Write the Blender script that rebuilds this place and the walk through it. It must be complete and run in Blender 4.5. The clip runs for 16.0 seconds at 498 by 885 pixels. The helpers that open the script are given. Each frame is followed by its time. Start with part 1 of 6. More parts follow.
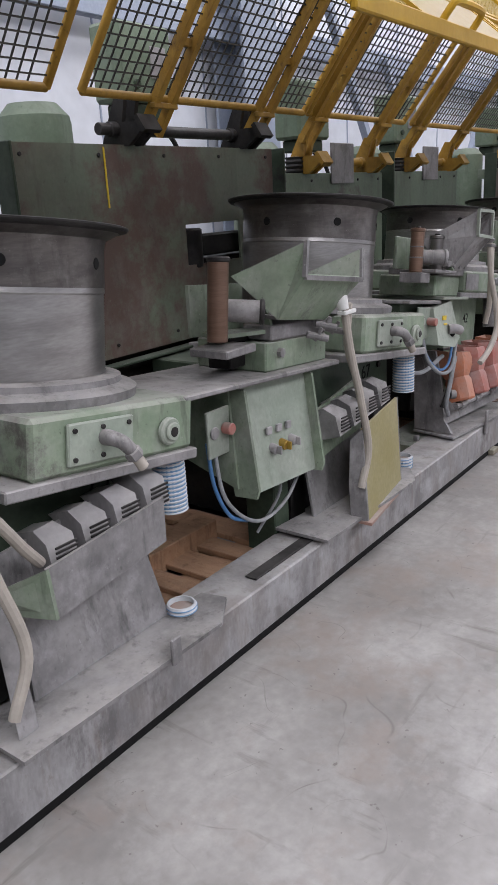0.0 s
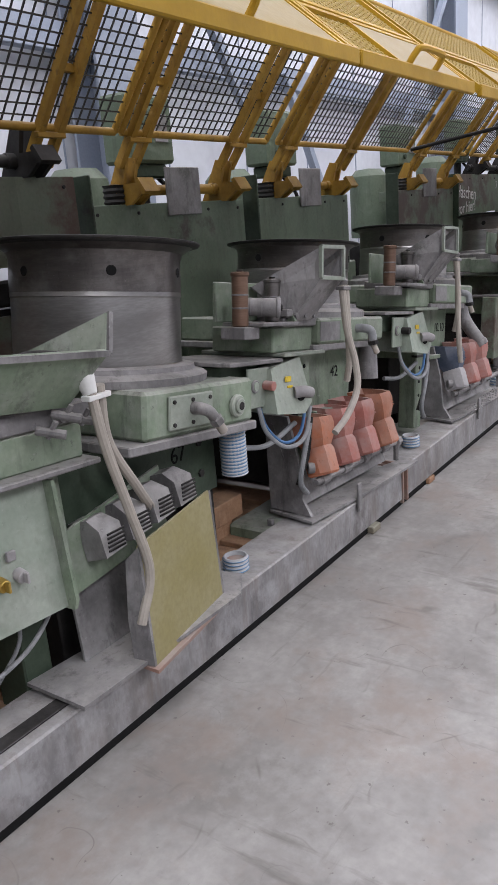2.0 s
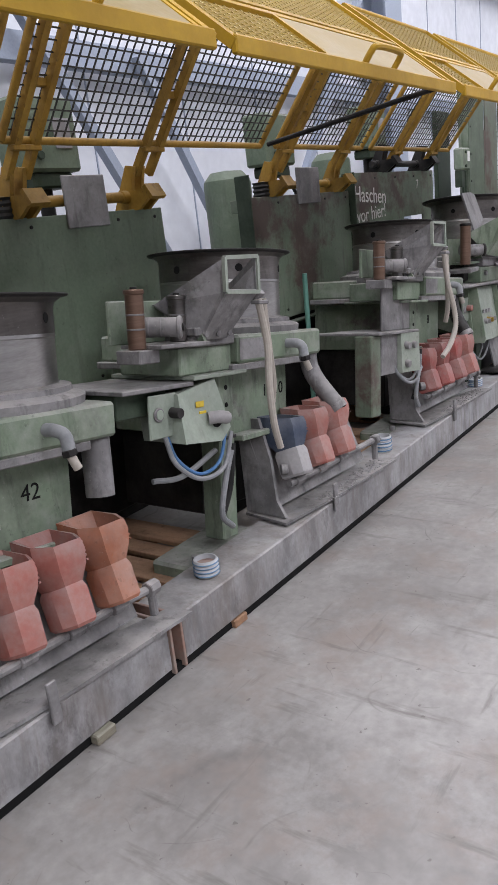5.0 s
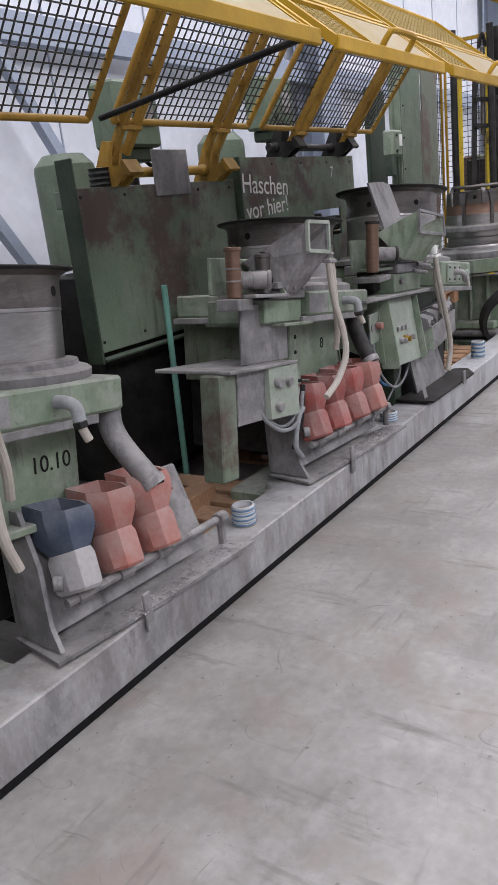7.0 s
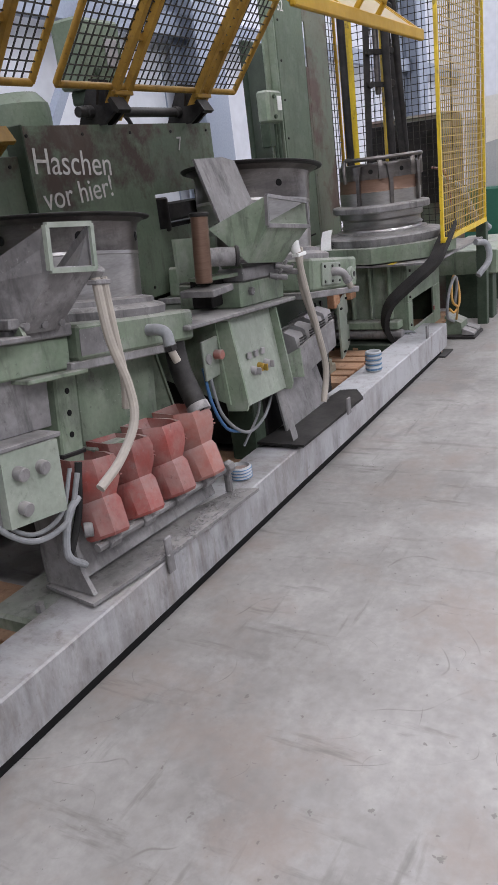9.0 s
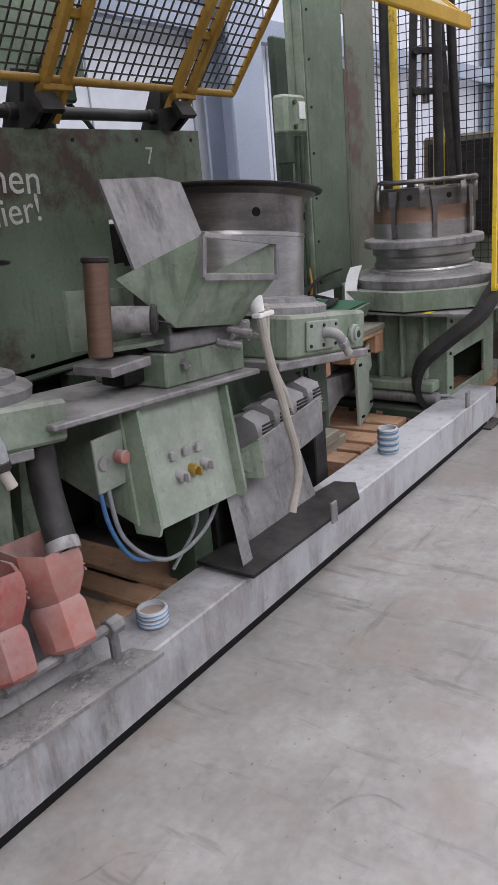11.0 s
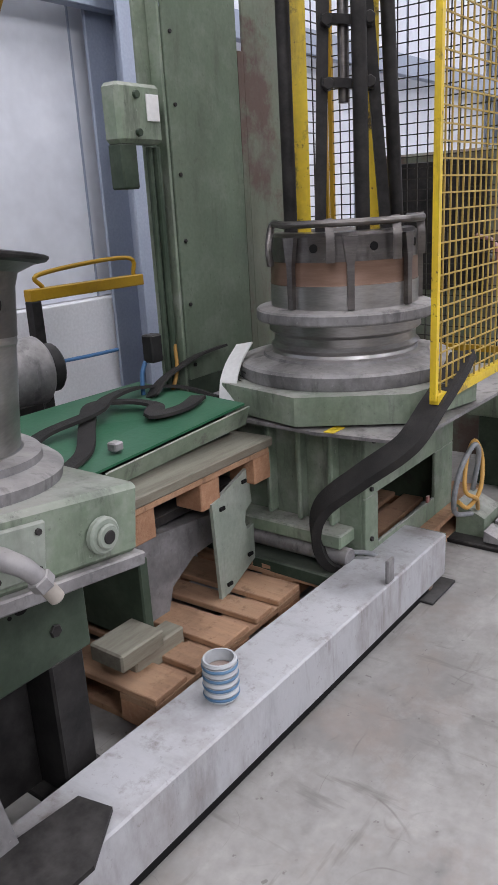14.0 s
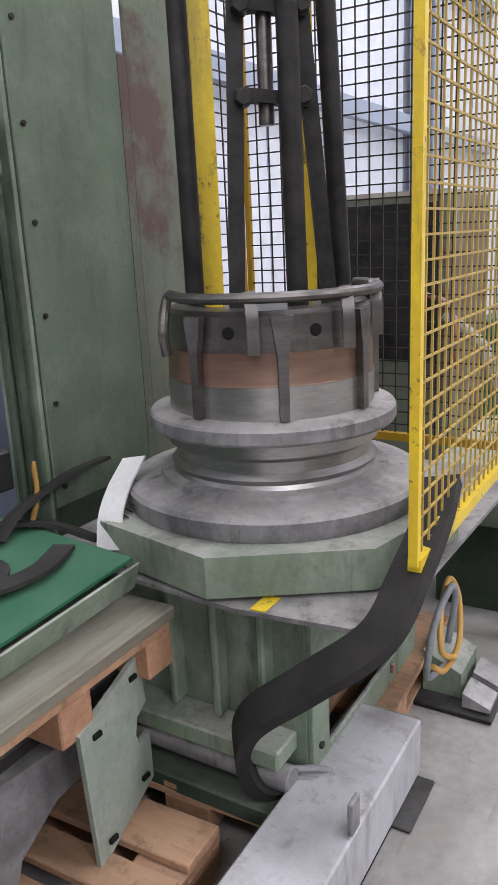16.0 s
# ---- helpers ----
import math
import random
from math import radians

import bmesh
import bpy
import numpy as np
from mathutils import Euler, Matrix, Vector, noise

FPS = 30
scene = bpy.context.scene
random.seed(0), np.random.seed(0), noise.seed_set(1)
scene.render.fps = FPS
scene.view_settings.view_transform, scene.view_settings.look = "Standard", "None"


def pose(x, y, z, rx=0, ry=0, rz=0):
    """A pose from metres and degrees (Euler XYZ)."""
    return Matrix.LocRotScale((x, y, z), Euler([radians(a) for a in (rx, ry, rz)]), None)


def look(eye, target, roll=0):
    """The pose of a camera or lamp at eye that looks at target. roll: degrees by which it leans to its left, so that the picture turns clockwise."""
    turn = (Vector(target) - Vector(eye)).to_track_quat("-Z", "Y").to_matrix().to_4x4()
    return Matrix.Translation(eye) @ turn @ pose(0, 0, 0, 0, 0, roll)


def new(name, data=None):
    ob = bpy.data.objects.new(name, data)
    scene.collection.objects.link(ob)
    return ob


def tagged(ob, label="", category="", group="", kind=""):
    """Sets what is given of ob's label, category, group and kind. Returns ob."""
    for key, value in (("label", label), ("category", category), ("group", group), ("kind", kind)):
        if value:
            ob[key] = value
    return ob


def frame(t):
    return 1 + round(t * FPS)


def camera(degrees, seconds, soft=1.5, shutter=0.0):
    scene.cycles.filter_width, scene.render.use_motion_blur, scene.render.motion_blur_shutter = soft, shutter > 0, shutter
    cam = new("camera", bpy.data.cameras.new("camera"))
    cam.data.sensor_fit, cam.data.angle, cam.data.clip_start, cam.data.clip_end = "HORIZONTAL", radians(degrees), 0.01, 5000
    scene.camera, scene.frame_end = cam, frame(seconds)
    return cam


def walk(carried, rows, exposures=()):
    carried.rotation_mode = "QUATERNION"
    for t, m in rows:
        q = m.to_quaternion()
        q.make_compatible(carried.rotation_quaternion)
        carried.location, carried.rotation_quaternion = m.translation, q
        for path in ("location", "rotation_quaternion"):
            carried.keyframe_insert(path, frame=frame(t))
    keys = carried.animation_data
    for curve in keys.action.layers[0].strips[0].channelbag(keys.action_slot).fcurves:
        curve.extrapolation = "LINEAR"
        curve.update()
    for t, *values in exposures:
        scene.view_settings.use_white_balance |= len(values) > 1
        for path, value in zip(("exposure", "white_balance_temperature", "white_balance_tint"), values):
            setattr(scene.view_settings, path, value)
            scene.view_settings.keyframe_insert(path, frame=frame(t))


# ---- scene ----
cam = camera(36.5, 16.0)
PATH = [
    (0, (0.59, -1.386, 1.507), (2.101, -0.228, 0.893), -3.2),
    (0.5, (0.815, -1.434, 1.509), (2.331, -0.273, 0.914), -3.4),
    (1, (1.108, -1.388, 1.495), (2.671, -0.283, 0.917), -3.5),
    (1.5, (1.363, -1.405, 1.495), (2.931, -0.304, 0.921), -4.5),
    (2, (1.638, -1.493, 1.522), (3.198, -0.378, 0.954), -4.5),
    (2.5, (1.902, -1.52, 1.503), (3.476, -0.422, 0.942), -4.4),
    (3, (2.199, -1.51, 1.509), (3.808, -0.463, 0.948), -3.9),
    (3.5, (2.477, -1.549, 1.492), (4.065, -0.47, 0.935), -4.6),
    (3.7, (2.605, -1.579, 1.509), (4.173, -0.469, 0.953), -5.0),
    (5.8, (3.883, -1.636, 1.508), (5.43, -0.498, 0.949), -6.8),
    (6, (4.002, -1.63, 1.492), (5.55, -0.495, 0.929), -6.7),
    (6.5, (4.337, -1.587, 1.482), (5.893, -0.469, 0.909), -6.5),
    (7, (4.647, -1.583, 1.474), (6.216, -0.491, 0.885), -6.5),
    (7.5, (5.001, -1.582, 1.484), (6.558, -0.485, 0.871), -6.8),
    (8, (5.329, -1.507, 1.461), (6.928, -0.498, 0.806), -6.5),
    (8.5, (5.612, -1.486, 1.47), (7.243, -0.55, 0.789), -7.0),
    (8.7, (5.741, -1.493, 1.462), (7.364, -0.542, 0.784), -7.3),
    (10.8, (6.934, -1.381, 1.471), (8.481, -0.282, 0.84), -5.0),
    (11, (7.041, -1.382, 1.466), (8.567, -0.251, 0.84), -5.2),
    (11.5, (7.343, -1.329, 1.453), (8.869, -0.199, 0.825), -5.0),
    (12, (7.641, -1.322, 1.455), (9.167, -0.193, 0.825), -4.9),
    (12.5, (7.932, -1.316, 1.492), (9.418, -0.131, 0.869), -3.6),
    (13, (8.213, -1.241, 1.478), (9.701, -0.055, 0.861), -3.4),
    (13.5, (8.508, -1.149, 1.51), (10.02, 0.008, 0.897), -3.3),
    (14, (8.813, -1.074, 1.516), (10.321, 0.097, 0.921), -3.3),
    (14.5, (9.048, -0.985, 1.528), (10.558, 0.191, 0.947), -3.1),
    (15, (9.254, -0.845, 1.549), (10.818, 0.258, 0.969), -3.7),
    (15.5, (9.44, -0.719, 1.555), (11.047, 0.328, 0.989), -4.0),
    (16, (9.608, -0.573, 1.587), (11.26, 0.425, 1.061), -2.7),
]
EXPOSURES = [(0.0, 0.16), (2.0, 0.08), (13.5, 0.08), (15.0, 0.22), (16.0, 0.34)]

walk(cam, [(t, look(eye, target, roll)) for t, eye, target, roll in PATH], EXPOSURES)

# ---- world and light ----
world = bpy.data.worlds.new("world")
scene.world = world
world.use_nodes = True
wn = world.node_tree
sky = wn.nodes.new("ShaderNodeTexSky")
sky.sky_type = "NISHITA"
sky.sun_disc = False
sky.sun_elevation = radians(50)
sky.sun_rotation = radians(200)
wn.links.new(sky.outputs[0], wn.nodes["Background"].inputs[0])
wn.nodes["Background"].inputs[1].default_value = 0.1


def area_lamp(name, x, y, z, sx, sy, power, colour=(1, 1, 1)):
    data = bpy.data.lights.new(name, "AREA")
    data.shape, data.size, data.size_y, data.energy, data.color = "RECTANGLE", sx, sy, power, colour
    ob = new(name, data)
    ob.matrix_world = pose(x, y, z)
    return ob


# unseen area lamps added below the roof; the southern row brightens machine fronts
for px in (-5.5, 0.5, 6.5, 12.5, 18.5):
    area_lamp("unseen_roof_lamp", px, -0.6, 7.3, 1.6, 4.6, 285, (0.965, 0.955, 1.04))
    area_lamp("unseen_roof_lamp", px, -8.6, 7.3, 1.6, 5.0, 470, (0.965, 0.955, 1.04))


# ---- materials ----
def surface(name, base, second, scale=6.0, rough=0.6, metal=0.0, dust=0.0, dust_colour=(0.42, 0.40, 0.38), rust=0.0,
            rust_colour=(0.09, 0.055, 0.04), bump=0.15, fine=60.0, rough_var=0.15, stretch=(1, 1, 1), world_space=False):
    """A worn surface: two tones, fine grain, rust or stain blotches, dust on what faces up."""
    m = bpy.data.materials.new(name)
    m.use_nodes = True
    nt = m.node_tree
    N, L = nt.nodes, nt.links
    bsdf = N["Principled BSDF"]
    bsdf.inputs["Metallic"].default_value = metal
    if dust > 0 or rough >= 0.7:
        bsdf.inputs["Specular IOR Level"].default_value = 0.18  # dusty and matt surfaces hardly shine
    geo = N.new("ShaderNodeNewGeometry")
    info = N.new("ShaderNodeObjectInfo")
    mp = N.new("ShaderNodeMapping")
    mp.inputs["Scale"].default_value = stretch
    L.new(geo.outputs["Position"], mp.inputs["Vector"])
    big = N.new("ShaderNodeTexNoise")
    big.inputs["Scale"].default_value, big.inputs["Detail"].default_value, big.inputs["Roughness"].default_value = scale, 6, 0.65
    small = N.new("ShaderNodeTexNoise")
    small.inputs["Scale"].default_value, small.inputs["Detail"].default_value = fine, 4
    for n in (big, small):
        L.new(mp.outputs[0], n.inputs["Vector"])

    def ramp(src, lo, hi):
        r = N.new("ShaderNodeMapRange")
        r.inputs["From Min"].default_value, r.inputs["From Max"].default_value = lo, hi
        L.new(src, r.inputs["Value"])
        return r.outputs[0]

    def mix(fac, a, b):
        x = N.new("ShaderNodeMix")
        x.data_type = "RGBA"
        for sock, v in ((x.inputs[0], fac), (x.inputs[6], a), (x.inputs[7], b)):
            if isinstance(v, (tuple, float, int)):
                sock.default_value = (*v, 1) if isinstance(v, tuple) else v
            else:
                L.new(v, sock)
        return x.outputs[2]

    col = mix(ramp(big.outputs[0], 0.38, 0.62), base, second)
    grain = ramp(small.outputs[0], 0.3, 0.75)
    dark = tuple(c * 0.72 for c in base)
    gm = N.new("ShaderNodeMath")
    gm.operation = "MULTIPLY"
    gm.inputs[1].default_value = 0.45
    L.new(grain, gm.inputs[0])
    col = mix(gm.outputs[0], col, dark)
    # small difference from piece to piece
    hv = N.new("ShaderNodeHueSaturation")
    L.new(col, hv.inputs["Color"])
    vr = N.new("ShaderNodeMapRange")
    vr.inputs["To Min"].default_value, vr.inputs["To Max"].default_value = 0.86, 1.14
    L.new(info.outputs["Random"], vr.inputs["Value"])
    L.new(vr.outputs[0], hv.inputs["Value"])
    col = hv.outputs[0]
    if rust > 0:
        rn = N.new("ShaderNodeTexNoise")
        rn.inputs["Scale"].default_value, rn.inputs["Detail"].default_value, rn.inputs["Roughness"].default_value = scale * 0.55, 9, 0.72
        off = N.new("ShaderNodeVectorMath")
        off.inputs[1].default_value = (3.7, 1.3, 5.1)
        L.new(mp.outputs[0], off.inputs[0])
        L.new(off.outputs[0], rn.inputs["Vector"])
        col = mix(ramp(rn.outputs[0], 0.72 - 0.3 * rust, 0.80 - 0.3 * rust), col, rust_colour)
    if dust > 0:
        sep = N.new("ShaderNodeSeparateXYZ")
        L.new(geo.outputs["Normal"], sep.inputs[0])
        up = ramp(sep.outputs[2], 0.15, 0.95)
        dm = N.new("ShaderNodeMath")
        dm.operation = "MULTIPLY_ADD"
        dm.inputs[1].default_value, dm.inputs[2].default_value = dust, dust * 0.22
        L.new(up, dm.inputs[0])
        d2 = N.new("ShaderNodeMath")
        d2.operation = "MULTIPLY"
        L.new(dm.outputs[0], d2.inputs[0])
        L.new(ramp(big.outputs[0], 0.15, 0.65), d2.inputs[1])
        col = mix(d2.outputs[0], col, dust_colour)
    L.new(col, bsdf.inputs["Base Color"])
    rr = N.new("ShaderNodeMapRange")
    rr.inputs["To Min"].default_value, rr.inputs["To Max"].default_value = max(0.05, rough - rough_var), min(1, rough + rough_var)
    L.new(big.outputs[0], rr.inputs["Value"])
    L.new(rr.outputs[0], bsdf.inputs["Roughness"])
    if bump > 0:
        b = N.new("ShaderNodeBump")
        b.inputs["Strength"].default_value, b.inputs["Distance"].default_value = bump, 0.004
        L.new(small.outputs[0], b.inputs["Height"])
        L.new(b.outputs[0], bsdf.inputs["Normal"])
    return m


GREEN = surface("green_machine_paint", (0.165, 0.225, 0.15), (0.225, 0.28, 0.20), 5, 0.55, dust=0.65, rust=0.42, rust_colour=(0.085, 0.08, 0.07))
# dark green, lowered further so undersides and gaps carry shade in their colour
GREEN_DARK = surface("dark_and_shaded_green", (0.034, 0.052, 0.034), (0.058, 0.082, 0.055), 6, 0.5, dust=0.14, rust=0.4, rust_colour=(0.03, 0.028, 0.026))
GREEN_PALE = surface("pale_green_paint", (0.25, 0.295, 0.24), (0.31, 0.345, 0.29), 4, 0.5, dust=0.4, rust=0.24, rust_colour=(0.16, 0.165, 0.135))
GREEN_RUST = surface("green_paint_worn_to_brown", (0.14, 0.17, 0.125), (0.15, 0.16, 0.12), 2.4, 0.5, dust=0.12, rust=0.84, rust_colour=(0.115, 0.08, 0.066))
GREEN_BACK = surface("plain_green_paint", (0.135, 0.18, 0.125), (0.16, 0.205, 0.145), 3.0, 0.5, dust=0.15, rust=0.4, rust_colour=(0.085, 0.07, 0.06))
GREEN_HALF = surface("green_paint_partly_rusted", (0.135, 0.18, 0.125), (0.16, 0.205, 0.145), 2.6, 0.5, dust=0.15, rust=0.68, rust_colour=(0.09, 0.066, 0.054))
STEEL = surface("turned_steel", (0.13, 0.12, 0.115), (0.19, 0.175, 0.165), 5, 0.34, metal=0.85, rust=0.12, rust_colour=(0.12, 0.085, 0.07), bump=0.03, fine=35, stretch=(0.8, 0.8, 5))
STEEL_BRIGHT = surface("bright_machined_steel", (0.33, 0.32, 0.31), (0.45, 0.44, 0.43), 5, 0.32, metal=0.9, bump=0, rough_var=0.06, fine=45, stretch=(0.8, 0.8, 4))
# dark steel parts; darkened further to give shade under and behind the machines
STEEL_DARK = surface("dark_steel_and_shade", (0.016, 0.015, 0.015), (0.035, 0.033, 0.032), 9, 0.5, metal=0.3, dust=0.12, rust=0.2, rust_colour=(0.06, 0.045, 0.038))
BROWN_STEEL = surface("tarnished_brown_steel", (0.16, 0.095, 0.065), (0.20, 0.125, 0.09), 8, 0.42, metal=0.5, bump=0.05, stretch=(0.6, 0.6, 9))
DUSTY = surface("graphite_dusted_steel", (0.175, 0.17, 0.172), (0.27, 0.262, 0.265), 6, 0.6, metal=0.2, dust=0.75, rust=0.4, rust_colour=(0.105, 0.105, 0.098))
BEAM = surface("grey_dusted_beam_paint", (0.17, 0.165, 0.167), (0.30, 0.295, 0.297), 5, 0.6, dust=0.6, rust=0.5, rust_colour=(0.115, 0.11, 0.112), bump=0.2, stretch=(1.6, 1, 0.6))
YELLOW = surface("chipped_yellow_paint", (0.44, 0.265, 0.018), (0.36, 0.21, 0.016), 6, 0.5, dust=0.06, rust=0.2, rust_colour=(0.16, 0.09, 0.03))
YELLOW_OCHRE = surface("dirty_ochre_yellow_paint", (0.30, 0.165, 0.018), (0.38, 0.215, 0.022), 7, 0.55, dust=0.3, rust=0.32, rust_colour=(0.13, 0.08, 0.035))
LID_PLATE = surface("dusty_yellowed_plate", (0.28, 0.20, 0.06), (0.33, 0.25, 0.11), 5, 0.55, dust=0.2, rust=0.15, rust_colour=(0.4, 0.25, 0.06))
YELLOW_BRIGHT = surface("bright_yellow_paint", (0.78, 0.57, 0.03), (0.70, 0.48, 0.03), 9, 0.45, rust=0.5, rust_colour=(0.07, 0.055, 0.03))
WIRE = surface("dark_wire", (0.025, 0.023, 0.02), (0.045, 0.04, 0.03), 20, 0.5, metal=0.4, bump=0)
WIRE_YELLOW = surface("yellow_wire", (0.40, 0.28, 0.06), (0.34, 0.23, 0.05), 20, 0.5, bump=0)
BLACK = surface("black_rubber", (0.014, 0.014, 0.014), (0.022, 0.022, 0.022), 10, 0.6, dust=0.12)
STRAP = surface("black_webbing", (0.028, 0.027, 0.026), (0.045, 0.042, 0.04), 10, 0.85, bump=0.5, fine=400)
HOSE = surface("dusty_beige_hose", (0.42, 0.38, 0.33), (0.34, 0.31, 0.27), 14, 0.6, dust=0.3)
CABLE = surface("grey_cable", (0.22, 0.23, 0.24), (0.30, 0.31, 0.32), 14, 0.55, dust=0.2)
BLUE_CABLE = surface("blue_cable", (0.05, 0.15, 0.33), (0.07, 0.17, 0.33), 14, 0.5)
YELLOW_CABLE = surface("yellow_cable", (0.48, 0.27, 0.06), (0.42, 0.23, 0.05), 14, 0.5)
DUCT_WHITE = surface("white_ribbed_duct", (0.55, 0.58, 0.60), (0.48, 0.50, 0.52), 8, 0.55, dust=0.25)
DUCT_BLUE = surface("blue_duct_spiral", (0.10, 0.22, 0.38), (0.13, 0.24, 0.36), 8, 0.5)
ORANGE = surface("worn_orange_plastic", (0.42, 0.135, 0.06), (0.34, 0.13, 0.075), 9, 0.55, dust=0.5, rust=0.4, rust_colour=(0.16, 0.075, 0.045))
PINK = surface("dusty_red_plastic", (0.34, 0.11, 0.085), (0.33, 0.18, 0.155), 9, 0.6, dust=0.5, rust=0.2, rust_colour=(0.25, 0.17, 0.15))
RED = surface("red_plastic", (0.28, 0.05, 0.04), (0.25, 0.09, 0.075), 9, 0.55, dust=0.6, rust=0.42, rust_colour=(0.22, 0.12, 0.11))
NAVY = surface("navy_plastic", (0.035, 0.05, 0.085), (0.06, 0.08, 0.12), 9, 0.55, dust=0.4)
GREY_PLASTIC = surface("grey_plastic", (0.26, 0.25, 0.255), (0.33, 0.32, 0.32), 9, 0.6, dust=0.4)
OCHRE_PLATE = surface("yellowed_olive_plate", (0.27, 0.235, 0.10), (0.32, 0.285, 0.15), 4, 0.5, dust=0.2, rust=0.2, rust_colour=(0.20, 0.11, 0.06))
RUSTY = surface("rusted_pink_edge", (0.30, 0.17, 0.13), (0.26, 0.21, 0.18), 9, 0.7, dust=0.3)
BRASS = surface("brass_knob", (0.45, 0.30, 0.06), (0.4, 0.26, 0.06), 9, 0.4, metal=0.6)
WOOD = surface("raw_pallet_wood", (0.44, 0.26, 0.155), (0.36, 0.205, 0.12), 5, 0.75, dust=0.25, dust_colour=(0.33, 0.25, 0.19), rust=0.2, rust_colour=(0.17, 0.10, 0.065), bump=0.3, fine=90, stretch=(9, 1, 9))
WOOD_DARK = surface("aged_board", (0.20, 0.17, 0.13), (0.26, 0.24, 0.18), 5, 0.75, dust=0.4, dust_colour=(0.3, 0.31, 0.26), rust=0.3, rust_colour=(0.11, 0.12, 0.085), bump=0.3, stretch=(1, 7, 7))
PRESS_WOOD = surface("pressed_wood_block", (0.44, 0.25, 0.15), (0.36, 0.19, 0.11), 40, 0.8, bump=0.6, fine=150)
TARP = surface("green_plastic_sheet", (0.02, 0.105, 0.05), (0.03, 0.13, 0.065), 4, 0.42, dust=0.2, dust_colour=(0.2, 0.27, 0.22))
WALL = surface("white_wall_panel", (0.66, 0.68, 0.73), (0.70, 0.72, 0.76), 0.8, 0.5, bump=0.03, fine=9)
PLINTH = surface("grey_concrete_plinth", (0.62, 0.63, 0.65), (0.68, 0.69, 0.71), 1.2, 0.7, rust=0.1, rust_colour=(0.5, 0.5, 0.52))
COLUMN = surface("blue_grey_steel_paint", (0.28, 0.32, 0.40), (0.32, 0.36, 0.43), 2.0, 0.5, bump=0.05)
# kept dim so the unseen walls and roof bounce little light
FAR_WALL = surface("dim_unseen_wall", (0.26, 0.27, 0.29), (0.3, 0.31, 0.33), 1.0, 0.6)
ROOF = surface("dim_unseen_roof", (0.16, 0.16, 0.17), (0.2, 0.2, 0.21), 1.0, 0.6)
WHITE = surface("white_label", (0.72, 0.72, 0.70), (0.66, 0.66, 0.64), 8, 0.6)
CHALK = surface("white_chalk", (0.72, 0.71, 0.68), (0.6, 0.59, 0.57), 60, 0.9)
# lettering ink; its black also draws hole depths and the beam's under-shade
INK = surface("black_marker_and_shade", (0.008, 0.008, 0.008), (0.012, 0.012, 0.012), 30, 0.9)
ORANGE_BEAM = surface("orange_brown_paint", (0.38, 0.15, 0.07), (0.32, 0.13, 0.065), 5, 0.6)
BLUE_MOTOR = surface("blue_motor_paint", (0.045, 0.11, 0.22), (0.06, 0.13, 0.25), 6, 0.5, dust=0.3)
DEEP_GREEN = surface("deep_green_cabinet_paint", (0.02, 0.10, 0.065), (0.03, 0.12, 0.08), 4, 0.45)
GREY_BOX = surface("grey_console_paint", (0.40, 0.41, 0.40), (0.44, 0.45, 0.44), 4, 0.5)


def whitened(m, x0, x1):
    """Lime-white bloom on the paint, growing along the beam."""
    nt = m.node_tree
    N, L = nt.nodes, nt.links
    bsdf = N["Principled BSDF"]
    src = bsdf.inputs["Base Color"].links[0].from_socket
    geo = N.new("ShaderNodeNewGeometry")
    sep = N.new("ShaderNodeSeparateXYZ")
    L.new(geo.outputs["Position"], sep.inputs[0])
    r = N.new("ShaderNodeMapRange")
    r.inputs["From Min"].default_value, r.inputs["From Max"].default_value = x0, x1
    r.inputs["To Min"].default_value, r.inputs["To Max"].default_value = -0.42, 0.26
    L.new(sep.outputs[0], r.inputs["Value"])
    mp = N.new("ShaderNodeMapping")
    mp.inputs["Scale"].default_value = (3.0, 1.0, 0.7)
    L.new(geo.outputs["Position"], mp.inputs["Vector"])
    n = N.new("ShaderNodeTexNoise")
    n.inputs["Scale"].default_value, n.inputs["Detail"].default_value, n.inputs["Roughness"].default_value = 2.6, 8, 0.68
    L.new(mp.outputs[0], n.inputs["Vector"])
    a = N.new("ShaderNodeMath")
    a.operation = "ADD"
    L.new(n.outputs[0], a.inputs[0])
    L.new(r.outputs[0], a.inputs[1])
    f = N.new("ShaderNodeMapRange")
    f.inputs["From Min"].default_value, f.inputs["From Max"].default_value, f.inputs["To Max"].default_value = 0.42, 0.72, 0.8
    L.new(a.outputs[0], f.inputs["Value"])
    x = N.new("ShaderNodeMix")
    x.data_type = "RGBA"
    x.inputs[7].default_value = (0.46, 0.465, 0.48, 1)
    L.new(f.outputs[0], x.inputs[0])
    L.new(src, x.inputs[6])
    L.new(x.outputs[2], bsdf.inputs["Base Color"])
    return m


whitened(BEAM, 3.0, 10.8)


